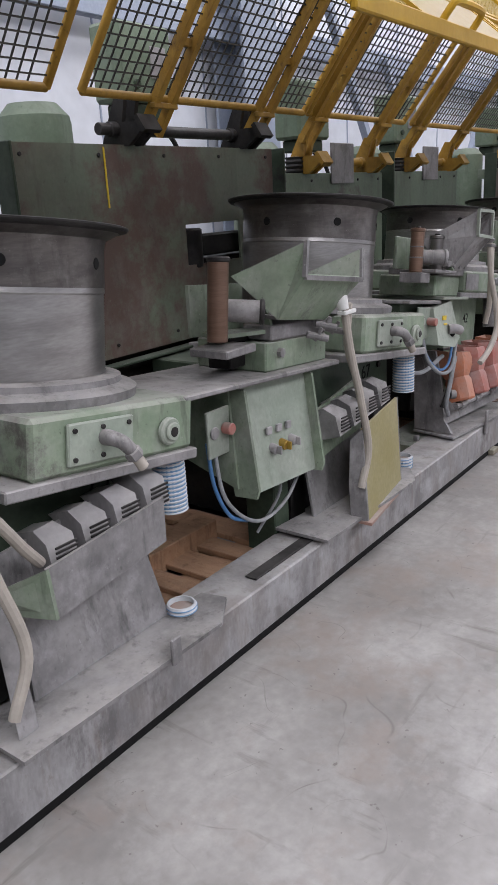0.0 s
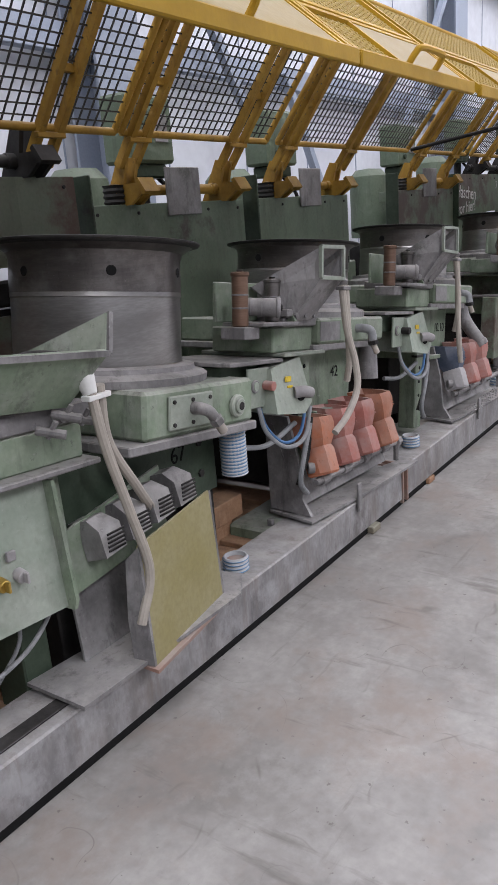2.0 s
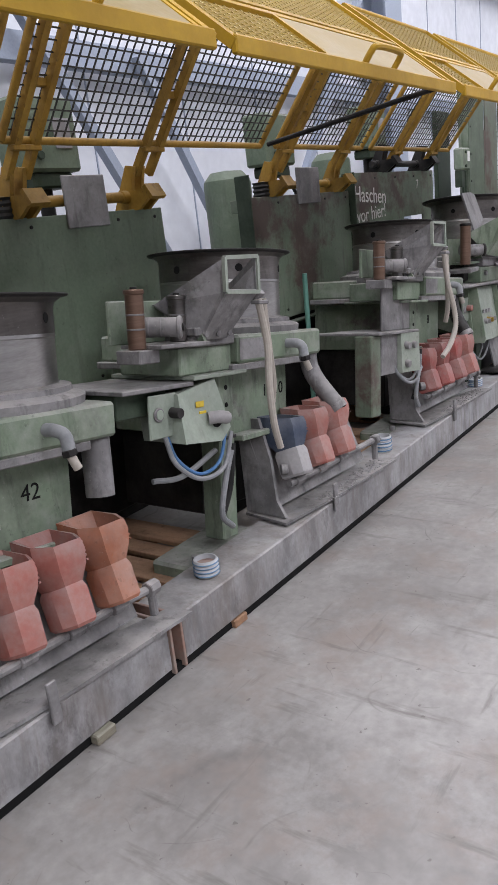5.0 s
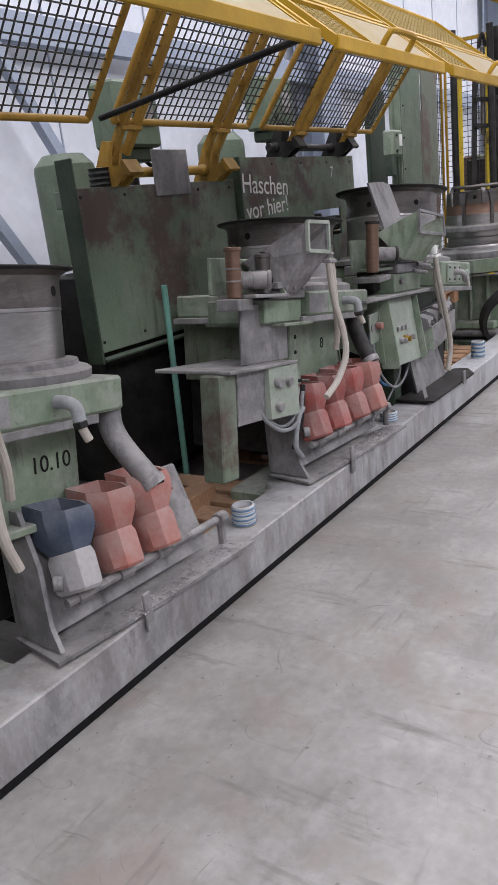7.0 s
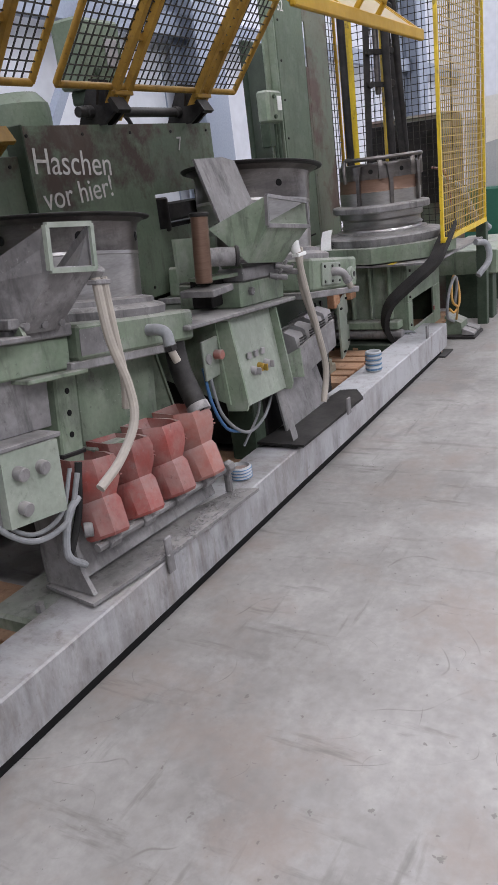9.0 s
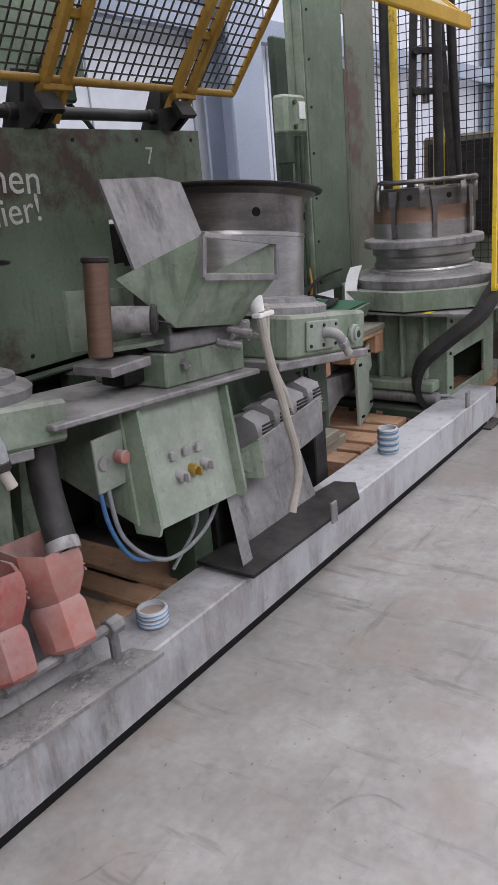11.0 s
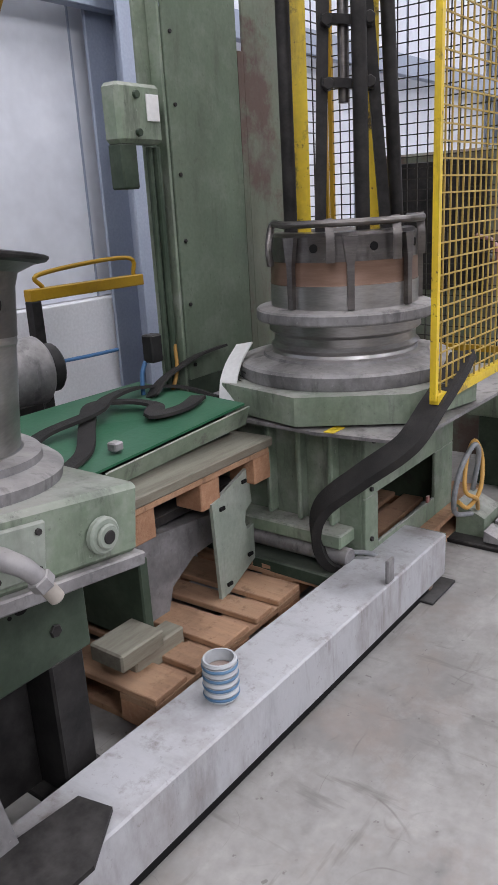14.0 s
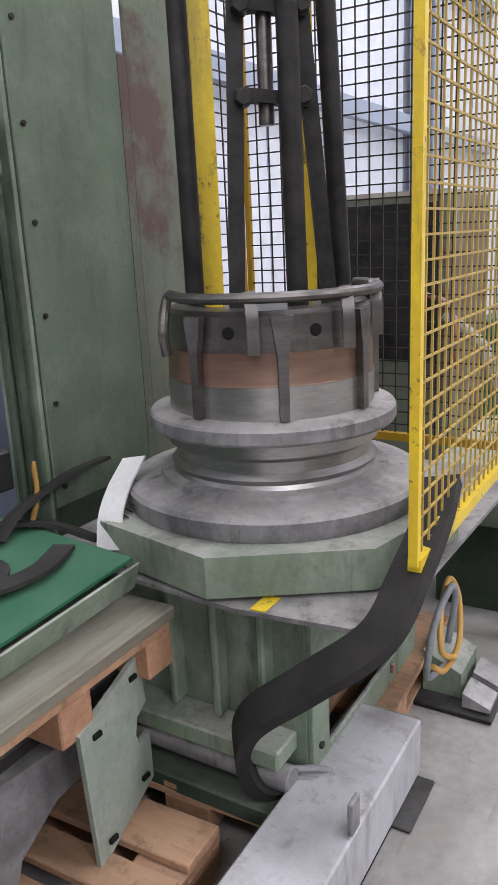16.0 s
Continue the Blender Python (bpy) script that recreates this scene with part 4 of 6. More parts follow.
        pd = part("pedal", Build().slab([(px, py - 0.02, pz + dz - 0.05), (px + 0.085, py - 0.02, pz + dz - 0.04), (px + 0.085, py + 0.0, pz + dz + 0.035), (px + 0.075, py + 0.06, pz + dz + 0.055), (px + 0.01, py + 0.06, pz + dz + 0.05), (px, py + 0.0, pz + dz + 0.03)], (0.004, 0.09, -0.03)), GREY_PLASTIC if not ochre else DUSTY, ob, "ribbed grey foot pedal")
        for j in range(5):
            part("rib", Build().box(px + 0.01, px + 0.08, py - 0.024, py - 0.0195, pz + dz - 0.035 + 0.013 * j, pz + dz - 0.028 + 0.013 * j, 0.001), STEEL_DARK, pd)
    if not ochre:
        part("tab", Build().box(tx - 0.28, tx - 0.24, -0.062, -0.05, 0.25, 0.335, 0.003), DUSTY, ob, "drilled steel tab")
    # leg under the desk, its shade held in the dark green
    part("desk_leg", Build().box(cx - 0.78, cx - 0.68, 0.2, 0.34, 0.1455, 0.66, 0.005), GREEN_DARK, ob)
    part("desk_leg_foot", Build().box(cx - 0.88, cx - 0.66, 0.16, 0.4, 0.13, 0.1453, 0.004), STEEL_DARK, ob)
    part("loop_cable", Build().hose([(x0 - 0.03, 0.15, 0.75), (x0 - 0.02, 0.12, 0.55), (x0 + 0.12, 0.1, 0.42), (x0 + 0.33, 0.12, 0.42), (x0 + 0.47, 0.14, 0.52), (x0 + 0.5, 0.16, 0.66)], 0.007), CABLE, ob, "grey cable loop")
    part("blue_lead", Build().hose([(x0 - 0.05, 0.16, 0.75), (x0 - 0.05, 0.14, 0.6), (x0, 0.12, 0.48), (x0 + 0.1, 0.11, 0.43)], 0.007), BLUE_CABLE, ob, "blue air lead")
    part("thin_cable", Build().hose([(x0 + 0.3, 0.14, 0.6), (x0 + 0.34, 0.15, 0.45), (x0 + 0.25, 0.2, 0.3)], 0.006), CABLE, ob)
    return ob


# ---- stations with the plastic hoppers ----
def hopper(ob, m0, x, y, z, mat, k):
    """A plastic feed cup: open faceted bucket, waist, narrower shaft below, moulded rim and ribs."""
    m = m0 @ Matrix.Translation((x, y, z)) @ pose(0, 0, 0, -20, 11 - 2 * k, 6)
    w = 0.079
    sect = lambda f, d, h, sl=0.0: [(-w * f, -0.005 * d, h), (-w * 0.55 * f, -0.062 * d, h - sl * 0.5), (w * 0.7 * f, -0.07 * d, h - sl * 0.5), (w * f, -0.02 * d, h), (w * 0.95 * f, 0.085 * d, h + sl), (-w * 0.95 * f, 0.085 * d, h + sl)]
    rings = [sect(0.62, 0.62, -0.052), sect(0.95, 0.9, -0.005), sect(1.03, 1.05, 0.045, 0.01), sect(0.98, 1.0, 0.088, 0.035), sect(0.90, 0.88, 0.087, 0.035), sect(0.7, 0.7, 0.0)]
    n = 6
    ring = lambda a, c: [[a * n + i, a * n + (i + 1) % n, c * n + (i + 1) % n, c * n + i] for i in range(n)]
    fs = []
    for i in range(len(rings) - 1):
        fs += ring(i, i + 1)
    cup = part("hopper", Build(m).add(sum(rings, []), fs + [[30, 31, 32, 33, 34, 35]]), mat, ob, "worn plastic hopper box")
    low = [sect(0.60, 0.62, -0.048), sect(0.72, 0.72, -0.07), sect(0.70, 0.70, -0.165), sect(0.6, 0.6, -0.175)]
    part("shaft", Build(m).add(sum(low, []), ring(0, 1) + ring(1, 2) + ring(2, 3) + [[18, 19, 20, 21, 22, 23], [0, 1, 2, 3, 4, 5]]), GREY_PLASTIC if mat is NAVY else mat, cup)
    for j in range(5):
        part("rib", Build(m).bar((w * 0.72, -0.069, 0.002 + 0.014 * j), (w * 1.0, -0.022, 0.006 + 0.014 * j), 0.005, 0.005), mat, cup)


def hopper_station(cx, mark, mats, shift, tall_plate=False, wide_mouth=False, elbow_duct=False, blue=True):
    ob = thing("hopper_station", "dusty green casting machine with steel drum and plastic hoppers", "machine", "casting machines", (cx, 0.5, 0.145))
    m = tilt_at(cx)
    B = lambda: Build(m)
    base = part("base_block", B().box(cx - 0.51, cx + 0.125, 0.09, 0.85, 0.925, 1.035, 0.01), GREEN, ob)
    part("base_recess", B().box(cx - 0.505, cx - 0.33, 0.088, 0.0895, 0.94, 1.02, 0), DUSTY, base)
    part("base_plate", B().box(cx - 0.54, cx + 0.02, 0.1, 0.85, 0.895, 0.9245, 0.004), DUSTY, ob)
    part("elbow", B().hose([(cx - 0.16, 0.10, 0.985), (cx - 0.16, 0.045, 0.985), (cx - 0.15, 0.022, 0.97), (cx - 0.145, 0.015, 0.93)], 0.02, 12), CABLE, ob, "grey plastic elbow")
    part("elbow_nut", B().rod((cx - 0.146, 0.015, 0.932), (cx - 0.143, 0.012, 0.912), 0.024, seg=6), STEEL_DARK, ob)
    part("elbow_spout", B().rod((cx - 0.143, 0.012, 0.9125), (cx - 0.128, 0.0, 0.872), 0.014, seg=12), HOSE, ob)
    wheel(ob, m, cx - 0.14, 0.45, 1.04, 0.266, 0.317, 1.378)
    # green body with drilled posts and pocket
    body = part("body", B().box(cx - 0.40, cx + 0.03, 0.22, 0.9, 0.60, 0.893, 0.006), GREEN, ob, "green machine body")
    part("pan", B().box(cx - 0.42, cx - 0.02, 0.15, 0.2195, 0.60, 0.625, 0.004), GREEN, ob)
    # near-black here too: shade under the body is part of the colour
    part("lower_body", B().box(cx - 0.36, cx + 0.05, 0.42, 0.9, 0.24, 0.5995, 0.006), STEEL_DARK, ob, "dark dusty lower body, deepened for the shade below the machine")
    writing("marking", mark, m @ pose(cx - 0.17, 0.2185, 0.755, 90, 0, 0), 0.075, INK, body)
    post = part("front_post", B().box(cx - 0.55, cx - 0.45, 0.17, 0.27, 0.21, 0.895, 0.006), GREEN, ob, "worn green front post")
    for z in (0.83, 0.76, 0.69, 0.56, 0.48, 0.40):
        part("hole", B().rod((cx - 0.50, 0.171, z), (cx - 0.50, 0.167, z), 0.010, seg=10), INK, post)
    part("post_joint", B().box(cx - 0.555, cx - 0.445, 0.165, 0.2, 0.62, 0.635, 0.003), STEEL_DARK, post)
    part("post_foot", Build().box(cx - 0.74, cx - 0.30, 0.17, 0.42, 0.146, 0.232, 0.012), GREEN, ob, "worn green machine foot")
    part("foot_bolt", Build().rod((cx - 0.68, 0.23, 0.2325), (cx - 0.68, 0.23, 0.262), 0.016, seg=6), DUSTY, ob)
    part("rear_leg", Build().box(cx - 0.05, cx + 0.07, 0.5, 0.75, 0.146, 0.30, 0.008), STEEL_DARK, ob)
    # suction duct beside the base block
    if elbow_duct:
        tx, ex = (0.07, 0.03) if tall_plate else (0.11, 0.175)
        part("duct", B().hose([(cx + tx, 0.15, 0.924), (cx + tx, 0.14, 0.86), (cx + tx * 0.7 + ex * 0.3, 0.11, 0.79), (cx + ex, 0.03, 0.67)], 0.04, 16), STEEL_DARK if tall_plate else DUSTY, ob, "dusty cloth suction duct")
        part("duct_collar", B().hose([(cx + ex * 0.9 + tx * 0.1, 0.043, 0.69), (cx + ex, 0.026, 0.664)], 0.044, 16), DUSTY, ob, "duct collar")
        part("duct_mouth", B().hose([(cx + ex, 0.0255, 0.6632), (cx + ex, 0.0245, 0.662)], 0.036, 16), INK, ob, "dark duct mouth")
    else:
        part("duct", B().hose([(cx + 0.09, 0.16, 0.924), (cx + 0.085, 0.15, 0.84), (cx + 0.08, 0.14, 0.73)], 0.047, 16), DUSTY, ob, "dusty cloth suction duct")
    # shelves and switch cabinet
    if tall_plate:
        part("tall_plate", B().box(cx - 0.97, cx - 0.60, 0.15, 0.162, 0.74, 0.985, 0.003), DUSTY, ob, "grey dusted upright sheet")
        part("low_shelf", B().box(cx - 1.17, cx - 0.65, 0.07, 0.45, 0.725, 0.7395, 0.003), DUSTY, ob, "dusty steel shelf")
        part("end_post", B().box(cx - 1.20, cx - 1.09, 0.10, 0.2, 0.30, 0.724, 0.006), GREEN_HALF, ob, "scratched dark end post")
        part("box_side", B().box(cx - 1.085, cx - 0.88, 0.10, 0.112, 0.51, 0.724, 0.003), DUSTY, ob)
        cab = part("switch_cabinet", B().slab([(cx - 0.88, 0.08, 0.724), (cx - 0.68, 0.06, 0.724), (cx - 0.68, 0.05, 0.51), (cx - 0.88, 0.07, 0.51)], (0, 0.2, 0)), GREEN_PALE, ob, "pale green switch cabinet")
        for kx, kz in ((-0.83, 0.66), (-0.75, 0.66), (-0.83, 0.56)):
            part("gland", B().rod((cx + kx, 0.078, kz), (cx + kx, 0.045, kz - 0.004), 0.021, seg=14), DUSTY, cab)
        part("shelf", B().box(cx - 0.74, cx - 0.49, 0.08, 0.5, 0.888, 0.902, 0.003), GREEN, ob)
    else:
        part("shelf", B().box(cx - 0.80, cx - 0.475, 0.08, 0.5, 0.888, 0.903, 0.003), GREEN_PALE, ob, "pale green shelf")
        part("low_shelf", B().box(cx - 1.145, cx - 0.78, 0.10, 0.5, 0.868, 0.884, 0.003), DUSTY, ob, "dusty steel shelf")
        part("shelf_under", B().box(cx - 1.12, cx - 0.87, 0.16, 0.5, 0.78, 0.8675, 0.004), GREEN_DARK, ob)
        cab = part("switch_cabinet", B().slab([(cx - 0.875, 0.10, 0.846), (cx - 0.66, 0.10, 0.884), (cx - 0.635, 0.05, 0.70), (cx - 0.69, 0.05, 0.655), (cx - 0.90, 0.05, 0.675)], (0, 0.2, 0)), GREEN_PALE, ob, "pale green switch cabinet")
        part("yellow_mark", B().box(cx - 0.80, cx - 0.755, 0.0785, 0.082, 0.79, 0.812, 0.001), YELLOW_BRIGHT, cab, "yellow dab of paint")
        part("yellow_mark", B().box(cx - 0.785, cx - 0.745, 0.0765, 0.08, 0.765, 0.775, 0.001), YELLOW_BRIGHT, cab)
        part("cabinet_bore", B().rod((cx - 0.70, 0.066, 0.735), (cx - 0.70, 0.056, 0.733), 0.030, seg=20), INK, cab, "dark round port")
        part("cabinet_eye", B().hose([(cx - 0.745, 0.07, 0.745), (cx - 0.715, 0.045, 0.748), (cx - 0.67, 0.04, 0.74)], 0.024, 14), GREY_PLASTIC, cab)
        side = part("button_plate", B().box(cx - 1.008, cx - 0.862, 0.115, 0.127, 0.70, 0.853, 0.004), GREEN_PALE, ob, "pale plate with push button")
        part("push_button", B().rod((cx - 0.895, 0.115, 0.785), (cx - 0.895, 0.07, 0.783), 0.019, seg=16), PINK if not wide_mouth else STEEL_DARK, side, "faded round button")
        part("gland", B().rod((cx - 0.965, 0.115, 0.785), (cx - 0.965, 0.106, 0.785), 0.026, seg=20), DUSTY, side)
        part("gland_face", B().rod((cx - 0.965, 0.1065, 0.785), (cx - 0.965, 0.103, 0.785), 0.018, seg=18), GREEN_PALE, side)
    # mounting block and roller bracket
    part("shelf_block", B().box(cx - 0.83, cx - 0.52, 0.12, 0.42, 0.9035, 1.005, 0.006), GREEN, ob, "green mounting block")
    part("shelf_cap", B().box(cx - 0.78, cx - 0.52, 0.10, 0.40, 1.0055, 1.045, 0.005), DUSTY, ob)
    hold = part("roller_holder", B().box(cx - 1.0, cx - 0.74, 0.05, 0.24, 1.012, 1.027, 0.003), DUSTY, ob, "dusty roller bracket")
    part("holder_back", B().box(cx - 1.06, cx - 0.78, 0.225, 0.24, 1.0275, 1.175, 0.003), GREEN, hold)
    part("holder_cheek", B().slab([(cx - 0.76, 0.06, 1.0275), (cx - 0.73, 0.24, 1.0275), (cx - 0.73, 0.24, 1.175), (cx - 0.75, 0.15, 1.175)], (0.014, 0, 0)), GREEN, hold)
    part("holder_end", B().box(cx - 1.065, cx - 0.965, 0.09, 0.2, 0.965, 1.0115, 0.004), DUSTY, hold)
    for p, q, r, mt in (((cx - 1.021, 0.14, 1.012), (cx - 1.024, 0.14, 1.205), 0.031, BROWN_STEEL), ((cx - 0.82, 0.13, 1.0275), (cx - 0.82, 0.13, 1.185), 0.031, STEEL), ((cx - 1.0, 0.18, 1.085), (cx - 0.905, 0.045, 1.082), 0.034, DUSTY)):
        rl = part("roller", B().rod(p, q, r, seg=20), mt, hold)
        d = (Vector(q) - Vector(p)).normalized()
        part("roller_cap", B().rod(Vector(q) - d * 0.012, Vector(q) + d * 0.006, r * 1.14, seg=20), mt, rl, "collar")
        part("roller_pin", B().rod(Vector(q) + d * 0.0065, Vector(q) + d * 0.014, r * 0.4, seg=12), STEEL_DARK, rl)
        for f in (0.35, 0.6):
            c = Vector(p).lerp(Vector(q), f)
            part("roller_band", B().rod(c - d * 0.006, c + d * 0.006, r * 1.03, seg=20), DUSTY, rl, "pale worn band")
    # chute with a square mouth
    ex = 0.02 if wide_mouth else 0.0
    A, Bq, C, D = (cx - 0.727 - ex, -0.035, 1.195), (cx - 0.555, -0.04, 1.195), (cx - 0.551, -0.035, 1.319 + ex * 0.2), (cx - 0.722 - ex, -0.03, 1.312)
    P, Q, R2, S2 = (cx - 0.75, 0.08, 1.03), (cx - 0.60, 0.08, 1.03), (cx - 0.42, 0.24, 1.19), (cx - 0.86, 0.2, 1.16)
    chute = part("chute", B().slab([A, Bq, Q, P], (0, 0.006, 0.01)), DUSTY, ob, "dusty square-mouthed steel chute")
    for quad, push in (([A, D, S2, P], (0.01, 0.002, 0)), ([Bq, C, R2, Q], (-0.01, 0.002, 0)), ([P, Q, R2, S2], (0, 0.012, 0))):
        part("chute_wall", B().slab(quad, push), DUSTY, chute)
    part("chute_lip", B().bar(A, Bq, 0.014, 0.014).bar(D, C, 0.014, 0.014).bar(A, D, 0.014, 0.014, (1, 0, 0)).bar(Bq, C, 0.014, 0.014, (1, 0, 0)), GREEN_PALE, chute)
    for k in range(3):
        part("chute_bolt", B().rod((cx - 0.74 + 0.07 * k, 0.082, 1.055), (cx - 0.74 + 0.07 * k, 0.06, 1.05), 0.013, seg=8), DUSTY, chute)
    part("chute_flange", B().box(cx - 0.79, cx - 0.57, 0.075, 0.3, 1.0455, 1.075, 0.004), DUSTY, ob)
    # twin hoses
    hx, hy = cx - 0.535, -0.03
    part("hose_clamp", B().rod((hx, hy + 0.02, 1.165), (hx, hy, 1.20), 0.02, 0.026).box(hx - 0.03, hx + 0.035, hy - 0.02, hy + 0.02, 1.15, 1.165, 0.003), DUSTY, ob, "double hose clamp")
    part("hose", B().hose([(hx - 0.01, hy, 1.17), (hx + 0.0, hy - 0.02, 1.0), (hx + 0.035, hy - 0.045, 0.86), (hx + 0.03, hy - 0.06, 0.75), (hx - 0.05, hy - 0.06, 0.65), (hx - 0.14, hy - 0.05, 0.585)] if not elbow_duct or tall_plate else [(hx - 0.01, hy, 1.17), (hx + 0.03, hy - 0.01, 1.0), (hx + 0.02, hy - 0.02, 0.85), (hx + 0.03, hy - 0.03, 0.7), (hx + 0.07, hy - 0.03, 0.6)], 0.0145, 10, 8), HOSE, ob, "dusty beige rubber hose")
    part("hose", B().hose([(hx + 0.02, hy, 1.17), (hx + 0.05, hy + 0.0, 1.0), (hx + 0.09, hy + 0.01, 0.86), (hx + 0.11, hy + 0.03, 0.77)], 0.0145, 10, 8), HOSE, ob, "dusty beige rubber hose")
    # hopper rack, turned a little on the beam
    s = cx + shift
    mr = Matrix.Translation((s + 0.3, -0.03, 0)) @ pose(0, 0, 0, 0, 0, -6) @ Matrix.Translation((-s - 0.3, 0.03, 0))
    G = lambda: Build(mr)
    part("rack_end", G().slab([(s - 0.50, -0.02, 0.274), (s - 0.485, 0.035, 0.34), (s - 0.47, 0.06, 0.52), (s - 0.475, 0.10, 0.70), (s - 0.48, 0.22, 0.70), (s - 0.50, 0.2, 0.274)], (0.016, 0, 0)), DUSTY, ob, "dusty steel end plate of the rack")
    part("rack_back", G().slab([(s - 0.485, 0.05, 0.30), (s + 0.24, 0.05, 0.30), (s + 0.24, 0.17, 0.60), (s - 0.485, 0.17, 0.66)], (0, 0.012, 0.004)), DUSTY, ob, "sloped dusty back sheet")
    part("tray", G().slab([(s - 0.53, -0.045, 0.256), (s - 0.1, -0.06, 0.256), (s + 0.40, -0.045, 0.256), (s + 0.36, 0.05, 0.256), (s - 0.51, 0.2, 0.256)], (0, 0, 0.012)), DUSTY, ob, "flat dusty drip tray")
    part("manifold", G().hose([(s - 0.44, -0.01, 0.41), (s - 0.1, -0.005, 0.405), (s + 0.24, 0.005, 0.40), (s + 0.275, 0.008, 0.385), (s + 0.28, 0.01, 0.30)], 0.015, 10), DUSTY, ob, "grey pipe manifold")
    part("manifold_valve", G().rod((s + 0.255, 0.0, 0.40), (s + 0.305, 0.012, 0.396), 0.026, seg=8), DUSTY, ob)
    for k, mt in enumerate(mats):
        hopper(ob, mr, s - 0.36 + 0.168 * k, 0.035, 0.595 - 0.002 * k, mt, k)
        part("union", G().rod((s - 0.40 + 0.168 * k, -0.008, 0.409), (s - 0.345 + 0.168 * k, -0.007, 0.408), 0.024, seg=8), DUSTY, ob)
    part("rack_knob", G().rod((s - 0.452, 0.02, 0.475), (s - 0.43, 0.0, 0.473), 0.024, seg=16), DUSTY, ob)
    part("tab", Build().box(s - 0.2, s - 0.165, -0.018, -0.006, 0.2, 0.335, 0.003), DUSTY, ob, "drilled steel tab")
    if elbow_duct:
        grit = Build()
        rng = random.Random(int(cx * 100))
        for i in range(220):
            gx, gy, gs = s - 0.25 + 0.6 * rng.random(), -0.03 + 0.09 * rng.random(), 0.0025 + 0.005 * rng.random()
            grit.box(gx, gx + gs * 1.6, gy, gy + gs, 0.268, 0.268 + gs * 0.7, gs * 0.2)
        tagged(part("grit", grit, GREY_PLASTIC, ob, "pale crumbs of swarf on the tray"), kind="stuff")
    # cables
    z0 = 0.62 if tall_plate else 0.70
    part("loop_cable", B().hose([(cx - 0.93, 0.12, z0), (cx - 0.90, 0.10, z0 - 0.1), (cx - 0.80, 0.07, z0 - 0.17), (cx - 0.66, 0.07, z0 - 0.15), (cx - 0.58, 0.09, z0 - 0.03)], 0.009), CABLE, ob, "grey cable loop")
    part("second_loop", B().hose([(cx - 0.91, 0.13, z0), (cx - 0.88, 0.11, z0 - 0.09), (cx - 0.79, 0.085, z0 - 0.155), (cx - 0.67, 0.085, z0 - 0.13), (cx - 0.6, 0.1, z0 - 0.01)], 0.007), BLUE_CABLE if blue else CABLE, ob)
    part("drop_cable", B().hose([(cx - 0.60, 0.08, z0 - 0.1), (cx - 0.66, 0.07, 0.48), (cx - 0.67, 0.08, 0.36), (cx - 0.58, 0.10, 0.29)], 0.012), CABLE, ob)
    part("black_cable", B().hose([(cx - 0.56, 0.1, 0.62), (cx - 0.585, 0.1, 0.46), (cx - 0.62, 0.12, 0.33)], 0.012), BLACK, ob)
    part("cross_hose", B().hose([(cx - 0.92, 0.2, 0.53), (cx - 0.80, 0.16, 0.53), (cx - 0.62, 0.14, 0.6)], 0.011), CABLE, ob)
    return ob


W1, W2, W3, W4, W5, W6 = 1.93, 3.58, 4.845, 6.17, 8.055, 9.59
s1 = desk_station(W1, "7.2.", trough_shift=0.26)
s2 = desk_station(W2, "67", ochre=True)
s6 = desk_station(W6, "7.8", leaning_plate=True)
s3 = hopper_station(W3, "42", (ORANGE, PINK, PINK, ORANGE), -0.12)
s4 = hopper_station(W4, "10.10", (NAVY, PINK, PINK), 0.24, wide_mouth=True, elbow_duct=True)
s5 = hopper_station(W5, "8", (RED, RED, RED, PINK), -0.11, tall_plate=True, elbow_duct=True, blue=False)
back_panel(s1, 0.70, 2.25, 0.95, 0.86, 1.74, GREEN_RUST, True)
back_panel(s2, 2.34, 3.96, 0.95, 0.90, 1.74, GREEN_RUST, True, True)
back_panel(s3, 4.01, 5.18, 0.95, 0.85, 1.622, GREEN_BACK, False)
back_panel(s4, 5.26, 6.41, 0.95, 0.85, 1.625, GREEN_BACK, False)
pan5 = back_panel(s5, 7.14, 8.43, 0.95, 0.90, 1.64, GREEN_HALF, False)
pan6 = back_panel(s6, 8.44, 10.01, 0.95, 0.90, 1.757, GREEN_HALF, True, True)
writing("chalk_writing", "Haschen", pose(8.50, 0.947, 1.565, 90, 4, 0), 0.155, CHALK, pan6)
writing("chalk_writing", "vor hier!", pose(8.53, 0.947, 1.41, 90, -3, 0), 0.14, CHALK, pan6)
writing("number", "7", pose(9.63, 0.947, 1.62, 90, 0, 0), 0.10, CHALK, pan6)
part("chalk_stroke", Build().box(2.80, 2.808, 0.945, 0.9495, 1.50, 1.73, 0.001), YELLOW_BRIGHT, s2, "yellow chalk stroke")
for px, py in ((2.95, 0.27), (4.65, 0.25), (5.85, 0.25), (7.55, 0.27), (8.9, 0.30)):
    pallet(px, py, 0.0, 90)
for x, y, z, l in ((3.88, 0.42, 0.145, 0.26), (3.92, 0.40, 0.246, 0.28), (6.98, 0.5, 0.145, 0.34), (2.4, 0.5, 0.145, 0.4), (5.1, 0.45, 0.145, 0.24)):
    tb = tagged(link("timber", Build().box(x, x + l, y, y + 0.12, z, z + 0.1, 0.004), WOOD), "short sawn timber lying on a pallet", "timber", "timbers")


